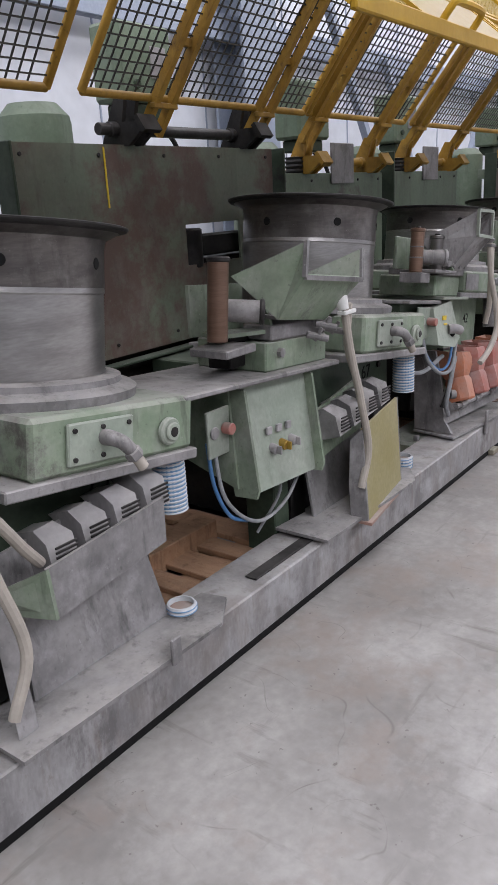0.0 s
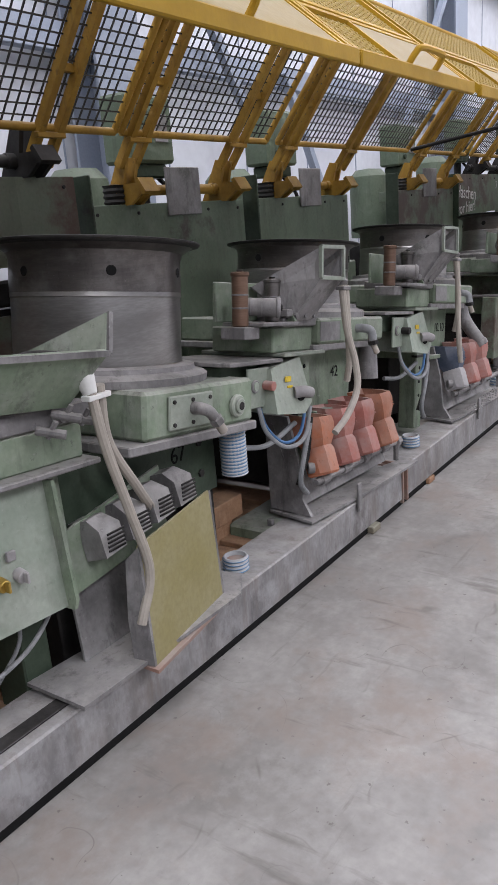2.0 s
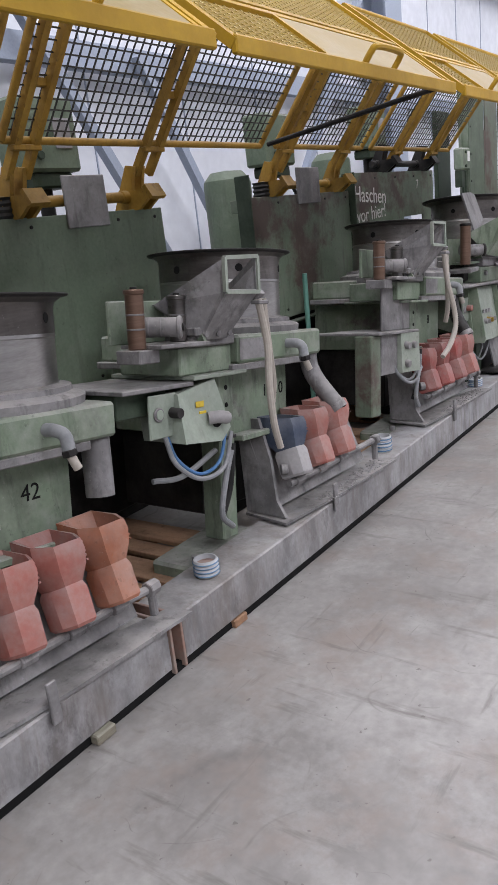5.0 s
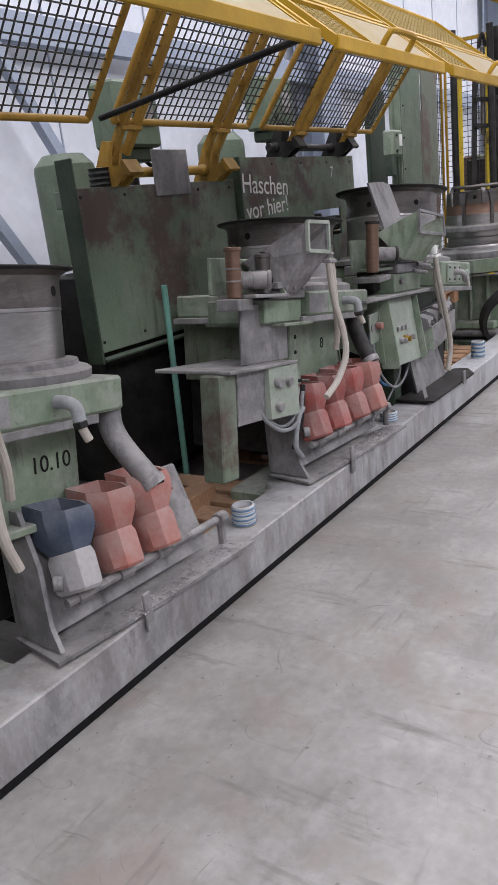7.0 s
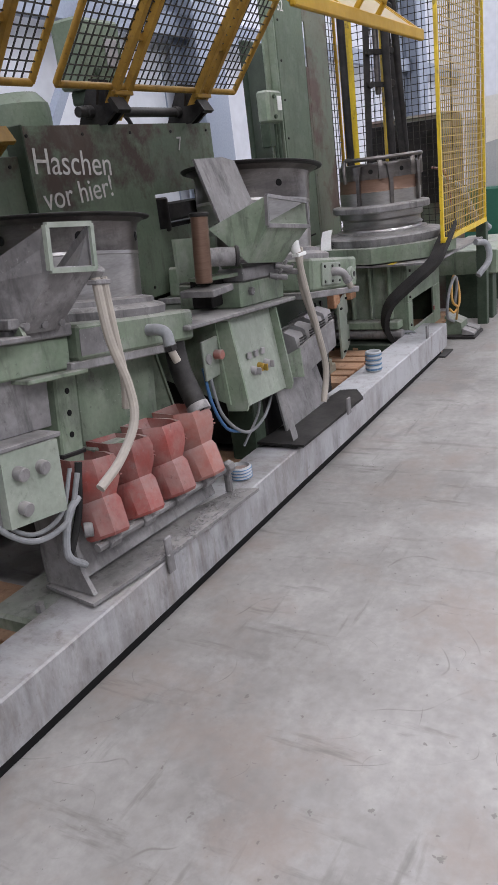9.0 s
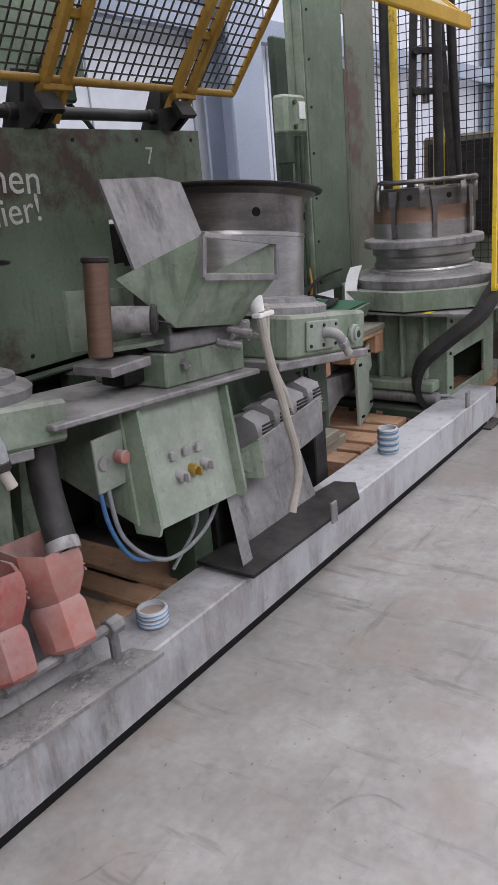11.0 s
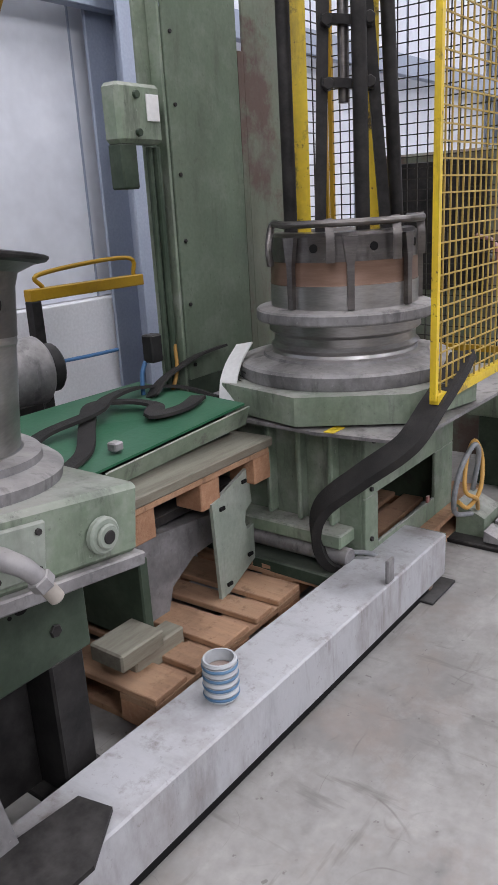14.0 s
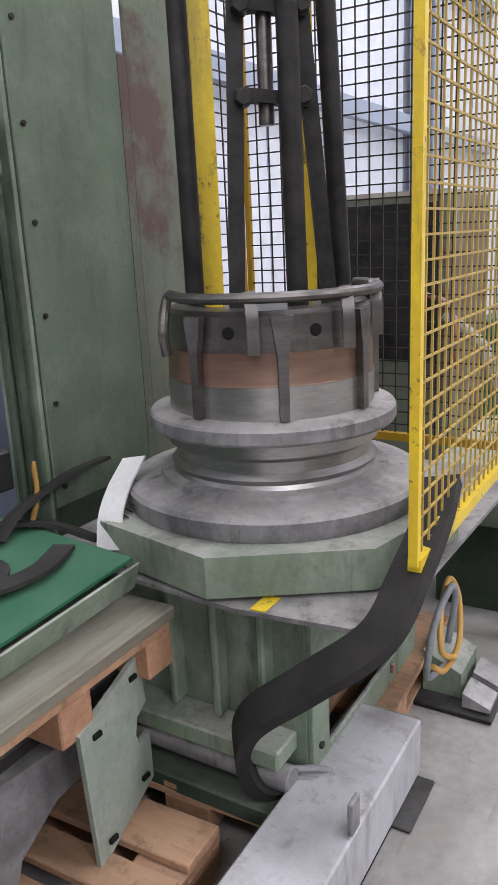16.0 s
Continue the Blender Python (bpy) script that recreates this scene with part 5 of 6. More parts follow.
# ---- raised wire-mesh guards ----
def guard(x0, x1, handle_at, group="mesh guards", dusty=True):
    """An L-shaped cover swung up: mesh sheet rising to a ridge, lid falling forward to the grab rail."""
    ob = thing("mesh_guard", "yellow tube-framed wire-mesh guard swung up above its machine", "guard", group, ((x0 + x1) / 2, 0.9, 1.92))
    yb, zb, yr, zr = 0.88, 1.912, 0.38, 2.53
    yf, zf = -0.25, 2.012
    P = lambda x, t: Vector((x, yb + (yr - yb) * t, zb + (zr - zb) * t))
    T = lambda x, t: Vector((x, yf + (yr - yf) * t, zf + (zr - zf) * t))
    up = Vector((0, -0.62, 0.78))
    part("bottom_tube", Build().rod(P(x0, 0), P(x1, 0), 0.016, seg=12), YELLOW_OCHRE, ob)
    part("ridge_tube", Build().rod(P(x0, 1), P(x1, 1), 0.018, seg=12), YELLOW, ob)
    for x in (x0, x1):
        part("side_tube", Build().rod(P(x, 0), P(x, 1), 0.016, seg=12), YELLOW_OCHRE, ob)
        part("lid_side", Build().bar(T(x, 0), T(x, 1), 0.03, 0.035, up), YELLOW, ob)
    part("front_rail", Build().box(x0 - 0.012, x1 + 0.012, yf - 0.012, yf + 0.012, zf - 0.028, zf + 0.026, 0.005), YELLOW, ob, "bright yellow front rail")
    w = x1 - x0
    for t in (0.40, 0.46):
        part("lid_bar", Build().bar(T(x0, t), T(x1, t), 0.03, 0.03, up), YELLOW, ob)
    for f in (0.34, 0.97):
        part("lid_rib", Build().bar(T(x0 + w * f, 0.02), T(x0 + w * f, 0.4), 0.022, 0.03, up), YELLOW, ob)
    for f in ((0.04, 0.70) if w < 1.2 else (0.03, 0.45) if w > 1.7 else (0.25, 0.72)):
        for d in (0.0, 0.095):
            xx = x0 + w * f + d
            part("arm", Build().bar(P(xx, 0) + Vector((0, 0.075, -0.13)), P(xx, 1), 0.03, 0.036), YELLOW_OCHRE, ob)
        part("arm_link", Build().box(x0 + w * f, x0 + w * f + 0.095, yb - 0.16, yb - 0.14, zb + 0.17, zb + 0.20, 0.002), YELLOW_OCHRE, ob)
        part("arm_link", Build().box(x0 + w * f - 0.02, x0 + w * f + 0.12, yb - 0.03, yb - 0.002, zb - 0.04, zb - 0.018, 0.003), YELLOW_OCHRE, ob)
    wires = Build()
    pitch = 0.046
    for k in range(1, int(w / pitch)):
        wires.bar(P(x0 + k * pitch, 0) + Vector((0, 0.006, 0.006)), P(x0 + k * pitch, 1) + Vector((0, 0.006, 0.006)), 0.0055, 0.0055)
    for k in range(1, 18):
        wires.bar(P(x0, k / 18), P(x1, k / 18), 0.0055, 0.0055)
    tagged(part("wire_mesh", wires, WIRE, ob, "dark square wire mesh"), kind="stuff")
    lid = Build()
    for k in range(1, int(w / 0.05)):
        lid.bar(T(x0 + k * 0.05, 0), T(x0 + k * 0.05, 1), 0.006, 0.006)
    for k in range(1, 36):
        lid.bar(T(x0, k / 36), T(x1, k / 36), 0.006, 0.006)
    tagged(part("lid_mesh", lid, WIRE_YELLOW, ob, "yellow painted lid mesh"), kind="stuff")
    part("lid_plate", Build().slab([T(x0 + w * 0.345, 0.03), T(x0 + w * 0.96, 0.03), T(x0 + w * 0.96, 0.39), T(x0 + w * 0.345, 0.39)], up * 0.012), LID_PLATE, ob, "dusty pale yellow plate")
    hx = x0 + w * handle_at
    part("handle", Build().hose([T(hx - 0.13, 0.03), T(hx - 0.13, 0.03) + up * 0.06, T(hx - 0.10, 0.03) + up * 0.085, T(hx + 0.10, 0.03) + up * 0.085, T(hx + 0.13, 0.03) + up * 0.06, T(hx + 0.13, 0.03)], 0.013, 8), YELLOW, ob, "bent yellow grab handle")
    return ob


for gx0, gx1, gh in ((0.95, 2.50, 0.5), (2.66, 4.16, 0.5), (4.20, 5.33, 0.5), (5.45, 7.25, 0.56), (7.41, 8.52, 0.5), (8.67, 10.21, 0.5)):
    guard(gx0, gx1, gh)
gas = tagged(link("gas_strut", Build().rod((7.33, 0.88, 1.92), (7.36, -0.20, 2.05), 0.014, seg=10), STEEL_DARK), "dark slim strut propping a mesh guard", "strut")
lampbar = thing("strip_light", "dark slim machine lamp on top of the guards", "lamp", at=(6.3, 0.6, 2.5))
part("housing", Build().box(6.15, 6.5, 0.62, 0.78, 2.55, 2.62, 0.008), STEEL_DARK, lampbar)
part("bracket", Build().box(6.3, 6.34, 0.66, 0.74, 2.45, 2.5495, 0.003), STEEL_DARK, lampbar)


# ---- the end station: tall cabinet, mould on its pallet, cage ----
pallet(10.885, 0.337, 0.0, 92)
pallet(10.97, 0.09, 0.0, 2)
MX, MY = 11.50, 0.459
END_SHIFT = -0.045
end = thing("spinning_station", "green machine base on a pallet carrying a stepped steel mould", "machine", "casting machines", (MX, MY, 0.145))
octo = [(MX + 0.525 * math.cos(radians(190 + 45 * k)), MY + 0.525 * math.sin(radians(190 + 45 * k)), 0.765) for k in range(8)]
block = part("base_block", Build().slab(octo, (0, 0, 0.105)), GREEN, end, "green eight-sided base block")
part("yellow_mark", Build().box(11.045, 11.05, 0.27, 0.275, 0.77, 0.86, 0.001).box(11.0, 11.08, 0.22, 0.26, 0.7555, 0.7575, 0), YELLOW_BRIGHT, block, "yellow paint marks")
part("deck_plate", Build().slab([(11.03, 0.75, 0.742), (10.99, 0.3, 0.742), (11.02, 0.02, 0.742), (11.08, -0.05, 0.742), (12.3, -0.09, 0.742), (12.3, 1.0, 0.742), (11.1, 1.0, 0.742)], (0, 0, 0.012)), DUSTY, end, "dusty steel deck plate")
part("lower_ring", Build().lathe([(0.0, 0.8705), (0.425, 0.8705), (0.43, 0.885), (0.43, 0.92), (0.42, 0.93), (0.33, 0.945), (0.325, 0.955), (0.29, 0.958)], MX, MY, 72), DUSTY, end, "dusty lower ring")
part("neck", Build().lathe([(0.29, 0.958), (0.285, 0.97), (0.295, 0.985), (0.28, 1.0), (0.28, 1.03), (0.30, 1.045), (0.30, 1.085)], MX, MY, 72), STEEL_BRIGHT, end, "bright turned neck")
part("flange", Build().lathe([(0.30, 1.085), (0.345, 1.087), (0.35, 1.095), (0.349, 1.125), (0.343, 1.132), (0.288, 1.14)], MX, MY, 72), DUSTY, end, "dusty flange")
part("drum", Build().lathe([(0.288, 1.14), (0.289, 1.225)], MX, MY, 72), STEEL_BRIGHT, end, "bright machined drum")
part("brown_band", Build().lathe([(0.2885, 1.2255), (0.286, 1.23), (0.284, 1.31)], MX, MY, 72), BROWN_STEEL, end, "tarnished brown band")
part("top_band", Build().lathe([(0.284, 1.3105), (0.279, 1.40), (0.27, 1.412), (0.22, 1.415), (0.21, 1.40), (0.0, 1.398)], MX, MY, 72), STEEL, end, "grey steel top band")
for a in (215, 262, 305, 345, 170):
    d = Vector((math.cos(radians(a)), math.sin(radians(a)), 0))
    s = Vector((-d.y, d.x, 0))
    p = Vector((MX, MY, 0)) + d * 0.287
    part("clamp", Build().slab([p - s * 0.012 + Vector((0, 0, 1.142)), p + s * 0.012 + Vector((0, 0, 1.142)), p + s * 0.013 + Vector((0, 0, 1.30)), p + s * 0.028 + Vector((0, 0, 1.40)), p - s * 0.028 + Vector((0, 0, 1.40)), p - s * 0.013 + Vector((0, 0, 1.30))], d * 0.02), STEEL, end, "steel clamp bar")
    h = Vector((MX, MY, 1.36)) + Vector((math.cos(radians(a + 18)), math.sin(radians(a + 18)), 0)) * 0.275
    part("hole", Build().rod(h, h + Vector((math.cos(radians(a + 18)), math.sin(radians(a + 18)), 0)) * 0.009, 0.016, seg=14), INK, end)
hoop = [(MX + 0.30 * math.cos(radians(a)), MY + 0.30 * math.sin(radians(a)), 1.445) for a in range(150, 345, 15)]
part("hoop", Build().hose([(hoop[0][0] - 0.02, hoop[0][1], 1.30), (hoop[0][0] - 0.03, hoop[0][1], 1.36)] + hoop, 0.014, 10, 4), STEEL, end, "bent round hoop bar")
for a in (200, 250, 300):
    p = Vector((MX + 0.29 * math.cos(radians(a)), MY + 0.29 * math.sin(radians(a)), 1.40))
    part("hoop_hook", Build().hose([p + Vector((0, 0, 0.06)), p + Vector((-0.012, -0.014, 0.0)), p + Vector((-0.014, -0.016, -0.09))], 0.012, flat=(0.03, 0.012)), STEEL, end)
# poles, yellow bars and linkage above the mould
R = Vector((0.60, -0.80, 0))
D = Vector((0.80, 0.60, 0))
C0 = Vector((MX, MY, 0))
for off, dep, top_off, r in ((-0.20, 0.0, -0.205, 0.026), (0.055, -0.16, 0.04, 0.027), (0.21, 0.0, 0.15, 0.026)):
    part("pole", Build().rod(C0 + R * off + D * dep + Vector((0, 0, 1.4)), C0 + R * top_off + D * dep + Vector((0, 0, 2.66)), r, seg=16), STEEL_DARK, end, "dark steel guide pole")
for off, dep in ((-0.145, 0.08), (0.13, 0.12)):
    p = C0 + R * off + D * dep
    part("yellow_bar", Build().bar(p + Vector((0, 0, 1.4)), p + Vector((0, 0, 2.62)), 0.055, 0.05, (0.8, 0.6, 0)), YELLOW_BRIGHT, end, "chipped yellow upright")
for off, top_off in ((-0.10, -0.06), (0.15, 0.07)):
    part("link_bar", Build().bar(C0 + R * off + D * -0.12 + Vector((0, 0, 1.36)), C0 + R * top_off + D * -0.1 + Vector((0, 0, 2.35)), 0.04, 0.02, (0.8, 0.6, 0)), STEEL_DARK, end, "flat steel link")
for z in (1.92, 2.12, 2.38):
    part("cross_link", Build().bar(C0 + R * -0.08 + D * -0.12 + Vector((0, 0, z)), C0 + R * 0.10 + D * -0.12 + Vector((0, 0, z - 0.02)), 0.03, 0.04, (0.8, 0.6, 0)), STEEL_DARK, end)
    for o in (-0.06, 0.085):
        p = C0 + R * o + D * -0.16 + Vector((0, 0, z - 0.01))
        part("link_bolt", Build().rod(p, p + D * 0.07, 0.022, seg=6), STEEL_DARK, end)
part("spindle", Build().rod(C0 + D * -0.1 + Vector((0, 0, 1.85)), C0 + D * -0.1 + Vector((0, 0, 2.5)), 0.02, seg=12), STEEL, end)
part("shackle", Build().hose([C0 + R * -0.03 + D * -0.1 + Vector((0, 0, 2.5)), C0 + D * -0.1 + Vector((0, 0, 2.6)), C0 + R * 0.03 + D * -0.1 + Vector((0, 0, 2.5))], 0.014), STEEL_DARK, end)
# lower frame
fm = lambda *a: Build().box(*a, 0.006)
part("frame_front", Build().box(11.14, 11.95, 0.175, 0.19, 0.47, 0.741, 0.003).box(11.14, 11.24, 0.175, 0.19, 0.16, 0.4695, 0.003).box(11.76, 11.95, 0.175, 0.19, 0.16, 0.4695, 0.003).box(11.2405, 11.7595, 0.175, 0.19, 0.16, 0.265, 0.003), GREEN, end, "green front plate with a dark opening")
part("frame_side", fm(11.14, 11.155, 0.191, 0.95, 0.16, 0.741), GREEN, end)
# rear and right walls: their shade is put into the darker green
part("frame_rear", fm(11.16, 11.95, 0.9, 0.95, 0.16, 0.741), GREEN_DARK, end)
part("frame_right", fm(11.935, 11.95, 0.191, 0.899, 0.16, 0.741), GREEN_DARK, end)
for y in (0.28, 0.42, 0.56, 0.7):
    part("rib", fm(11.085, 11.1395, y, y + 0.022, 0.36, 0.741), GREEN, end)
part("side_flange", fm(11.03, 11.1395, 0.22, 0.95, 0.30, 0.355), GREEN, end)
part("side_tube", Build().rod((11.07, 0.2, 0.26), (11.07, 0.95, 0.26), 0.035, seg=16), DUSTY, end)
part("foot_rail", fm(11.0, 11.1395, 0.2, 0.95, 0.146, 0.2), GREEN_DARK, end)
writing("marking", "12.11", pose(11.32, 0.1735, 0.585, 90, 0, 0), 0.075, INK, end)
bolts(end, [(11.18, 0.175, 0.5), (11.18, 0.175, 0.3), (11.2, 0.175, 0.68)], 0.01, mat=STEEL_DARK)
part("cable_bundle", Build().hose([(11.08, 0.24, 0.27), (11.14, 0.16, 0.26), (11.2, 0.13, 0.21)], 0.009).hose([(11.08, 0.24, 0.24), (11.13, 0.15, 0.235), (11.18, 0.12, 0.19)], 0.009).hose([(11.08, 0.23, 0.21), (11.12, 0.14, 0.21), (11.15, 0.11, 0.175)], 0.009), CABLE, end, "cut ends of a grey cable bundle")

strap = thing("cable_sleeve", "wide black cable sleeve hanging from the deck plate", "sleeve", at=(11.1, 0.1, 0.2))
part("buckle", Build().box(11.24, 11.31, -0.095, -0.045, 0.875, 0.905, 0.006), STEEL_DARK, strap, "dark clip")
part("sleeve", Build().hose([(11.48, -0.045, 0.96), (11.33, -0.065, 0.91), (11.16, -0.07, 0.845), (11.02, -0.045, 0.75), (10.96, 0.09, 0.635), (10.95, 0.24, 0.50), (10.99, 0.30, 0.36), (11.04, 0.29, 0.25), (11.11, 0.24, 0.215)], 0.04, flat=(0.09, 0.035)), STRAP, strap)
sling = thing("lifting_sling", "black lifting sling with a printed white end over the base block", "sling", at=(11.0, 0.7, 0.87))
wl = part("white_end", Build().hose([(11.28, 0.80, 0.985), (11.17, 0.77, 0.935), (11.09, 0.74, 0.88), (11.05, 0.72, 0.80)], 0.03, flat=(0.075, 0.006)), WHITE, sling, "white printed sling end")
writing("printed_bars", "I I I I I I", look((11.085, 0.705, 0.845), (11.4, 0.95, 0.55)) @ pose(0, 0, 0, 0, 0, 55), 0.035, INK, wl)
part("strap", Build().hose([(11.3, 0.93, 0.965), (11.16, 0.97, 0.94), (11.0, 1.0, 0.88), (10.9, 0.98, 0.83)], 0.03, flat=(0.07, 0.01)), STRAP, sling)

# tall cabinet
cab = thing("tall_cabinet", "tall green steel cabinet with a brown worn door edge", "cabinet", at=(11.6, 1.3, 0.0))
part("front_left", Build().box(11.155, 11.60, 1.0, 1.012, 0.84, 2.6, 0.003), GREEN_BACK, cab, "green front sheet")
part("front_right", Build().box(11.64, 12.03, 1.0, 1.012, 0.84, 2.6, 0.003), GREEN_RUST, cab, "brown worn front sheet")
part("front_middle", Build().box(11.6005, 11.6395, 1.0, 1.012, 0.84, 2.13, 0.0).box(11.6005, 11.6395, 1.0, 1.012, 2.43, 2.6, 0.0), GREEN_RUST, cab)
part("side", Build().box(11.07, 11.15, 1.06, 1.075, 0.2, 2.6, 0.003).box(11.135, 11.15, 1.005, 1.0595, 0.3, 2.6, 0.002), GREEN, cab)
part("rear", Build().box(11.62, 12.0, 1.5, 1.55, 0.0, 2.4, 0.01), GREEN_DARK, cab)
part("plinth", Build().box(11.1, 12.0, 1.1, 1.49, 0.0, 0.2, 0.01), STEEL_DARK, cab)
part("inner_post", Build().box(11.7, 11.78, 1.1, 1.2, 0.201, 2.1, 0.004), GREEN_DARK, cab)
for k in range(8):
    part("rivet", Build().rod((11.19, 1.0, 0.9 + 0.25 * k), (11.19, 0.992, 0.9 + 0.25 * k), 0.008, seg=8), STEEL_DARK, cab)
part("conduit", Build().rod((11.10, 1.03, 0.3), (11.10, 1.03, 1.75), 0.016, seg=10).rod((11.065, 1.035, 0.3), (11.065, 1.035, 1.75), 0.012, seg=10), GREEN_DARK, cab, "green cable conduits")
writing("number", "52", pose(11.2, 0.9985, 2.46, 90, 0, 0), 0.1, CHALK, cab)
sb = part("switch_box", Build().box(10.86, 11.085, 0.97, 1.055, 1.755, 1.955, 0.014), GREEN, cab, "green cast switch box")
part("label_plate", Build().box(11.0, 11.065, 0.964, 0.9695, 1.83, 1.92, 0.002), WHITE, sb)
for z in (1.79, 1.915):
    part("latch", Build().rod((10.95, 0.97, z), (10.95, 0.955, z), 0.014, seg=10), GREEN_DARK, sb)
part("bracket", Build().box(10.87, 10.95, 0.98, 1.05, 1.6, 1.7545, 0.006), GREEN_DARK, sb)
part("air_lead", Build().hose([(10.98, 1.05, 0.98), (10.93, 1.05, 0.9), (10.93, 1.05, 0.7), (10.98, 1.1, 0.5)], 0.009), BLUE_CABLE, cab, "blue air hose")
part("yellow_lead", Build().hose([(11.1, 1.02, 1.0), (11.08, 1.0, 0.9), (11.02, 0.98, 0.82)], 0.008), YELLOW_CABLE, cab, "yellow lead")
part("regulator", Build().box(10.95, 11.01, 1.0, 1.058, 0.95, 1.06, 0.006), BLACK, cab, "black air regulator")
ob = tagged(link("timber_prop", Build().bar((10.55, 1.95, 0.0), (10.75, 2.2, 1.75), 0.09, 0.06), ORANGE_BEAM), "orange-brown timber leaning against the wall", "timber")
rk = thing("yellow_bracket", "yellow steel bracket standing behind the pile", "bracket", at=(11.0, 2.1, 0.0))
part("arm", Build().box(11.2, 12.0, 2.1, 2.16, 1.12, 1.18, 0.004), YELLOW, rk)
part("upright", Build().box(11.2, 11.26, 2.1, 2.16, 0.0, 1.1195, 0.004), STEEL_DARK, rk)
part("rod", Build().hose([(11.3, 2.13, 1.18), (11.3, 2.13, 1.25), (11.9, 2.13, 1.28), (11.95, 2.13, 1.18)], 0.012), YELLOW, rk)

# pile of parts on the pallet
pile = thing("machine_casting", "dusty grey arched machine casting lying on a pallet", "machine part", at=(10.6, 0.8, 0.145))
part("web", Build().slab([(10.32, 0.62, 0.40), (10.36, 0.62, 0.30), (10.45, 0.62, 0.145), (10.52, 0.62, 0.145), (10.56, 0.62, 0.26), (10.68, 0.62, 0.33), (10.9, 0.62, 0.35), (10.9, 0.62, 0.44), (10.32, 0.62, 0.50)], (0, 0.5, 0)), DUSTY, pile)
part("web_flange", Build().box(10.3, 10.34, 0.5, 1.1, 0.2, 0.5, 0.005), GREEN_DARK, pile)
part("top_frame", Build().box(10.3, 10.95, 0.62, 1.2, 0.5005, 0.54, 0.005), STEEL_DARK, pile)
tm2 = tagged(link("timber", Build().box(10.2, 10.42, 0.45, 0.53, 0.145, 0.23, 0.006), WOOD_DARK), "old yellow-edged timber on the pallet", "timber", "timbers")
tm3 = tagged(link("timber", Build().box(10.12, 10.3, 0.42, 0.56, 0.2305, 0.29, 0.006), WOOD_DARK), "old grey timber on the pallet", "timber", "timbers")
pl = thing("base_plate", "pale green slotted machine plate leaning on the casting", "plate", at=(10.8, 0.5, 0.2))
outl = [(10.66, 0.50, 0.555), (10.93, 0.55, 0.60), (10.945, 0.55, 0.46), (10.90, 0.545, 0.44), (10.885, 0.54, 0.40), (10.90, 0.545, 0.365), (10.955, 0.555, 0.365), (10.96, 0.56, 0.22), (10.69, 0.51, 0.165)]
part("plate", Build().slab(outl, (0.0, 0.014, 0)), GREEN_PALE, pl)
for x, z in ((10.72, 0.52), (10.89, 0.56), (10.74, 0.22), (10.91, 0.26)):
    part("slot", Build().box(x - 0.014, x + 0.014, 0.49 + (x - 10.66) * 0.19, 0.4995 + (x - 10.66) * 0.19, z - 0.007, z + 0.007, 0.002), INK, pl)
deck = thing("board_deck", "aged greenish board on pressed-wood blocks stacked on the casting", "pallet", at=(10.6, 0.8, 0.54))
part("board", Build().box(10.28, 11.03, 0.5, 1.25, 0.664, 0.70, 0.005), WOOD_DARK, deck)
part("under_board", Build().box(10.3, 11.01, 0.505, 0.62, 0.642, 0.6635, 0.003), WOOD, deck)
for x in (10.3, 10.62, 0.94 + 10.0 - 0.02):
    for y in (0.51, 1.05):
        part("block", Build().box(x, x + 0.1, y, y + 0.12, 0.5405, 0.6415, 0.004), PRESS_WOOD, deck)
lid = thing("green_cover", "flat green painted cover plate lying under straps", "cover", at=(10.6, 0.9, 0.70))
part("sheet", Build().slab([(10.22, 0.62, 0.765), (11.0, 0.60, 0.815), (11.05, 1.2, 0.83), (10.1, 1.3, 0.80)], (0, 0, 0.008)), TARP, lid)
part("front_lip", Build().slab([(10.3, 0.60, 0.765), (11.0, 0.575, 0.812), (11.0, 0.60, 0.74), (10.3, 0.62, 0.705)], (0, 0.006, 0.003)), GREEN, lid)
part("support", Build().box(10.35, 10.98, 0.66, 1.15, 0.7005, 0.745, 0.004), GREEN_DARK, lid)
sl = thing("webbing_strap", "tangled black webbing strap on the green cover", "strap", at=(10.6, 0.8, 0.8))
part("strap", Build().hose([(10.2, 0.68, 0.79), (10.35, 0.75, 0.80), (10.5, 0.9, 0.83), (10.62, 1.0, 0.86), (10.75, 0.95, 0.85), (10.78, 0.84, 0.84), (10.7, 0.78, 0.83), (10.82, 0.74, 0.835), (10.95, 0.78, 0.84)], 0.03, flat=(0.06, 0.012)), STRAP, sl)
part("strap_end", Build().hose([(10.15, 0.85, 0.81), (10.35, 0.95, 0.83), (10.55, 0.92, 0.86), (10.7, 1.0, 0.87), (10.9, 1.05, 0.86), (11.05, 0.95, 0.84), (11.1, 0.8, 0.80)], 0.03, flat=(0.06, 0.012)), STRAP, sl)
part("hook", Build().box(10.4, 10.44, 0.66, 0.7, 0.795, 0.825, 0.005), DUSTY, sl, "grey metal hook")
mo = thing("loose_motor", "dusty grey motor housing lying behind the cover", "motor", at=(10.3, 1.5, 0.8))
part("housing", Build().rod((10.35, 1.5, 0.93), (10.75, 1.45, 0.93), 0.14, seg=24), DUSTY, mo)
part("end_bell", Build().rod((10.7505, 1.45, 0.93), (10.82, 1.44, 0.93), 0.1, seg=20), BLACK, mo)
part("cradle", Build().box(10.4, 10.7, 1.38, 1.6, 0.0, 0.82, 0.01), STEEL_DARK, mo)
part("lead", Build().hose([(10.8, 1.42, 0.95), (10.95, 1.35, 0.96), (11.05, 1.3, 0.97)], 0.008), BLUE_CABLE, mo)

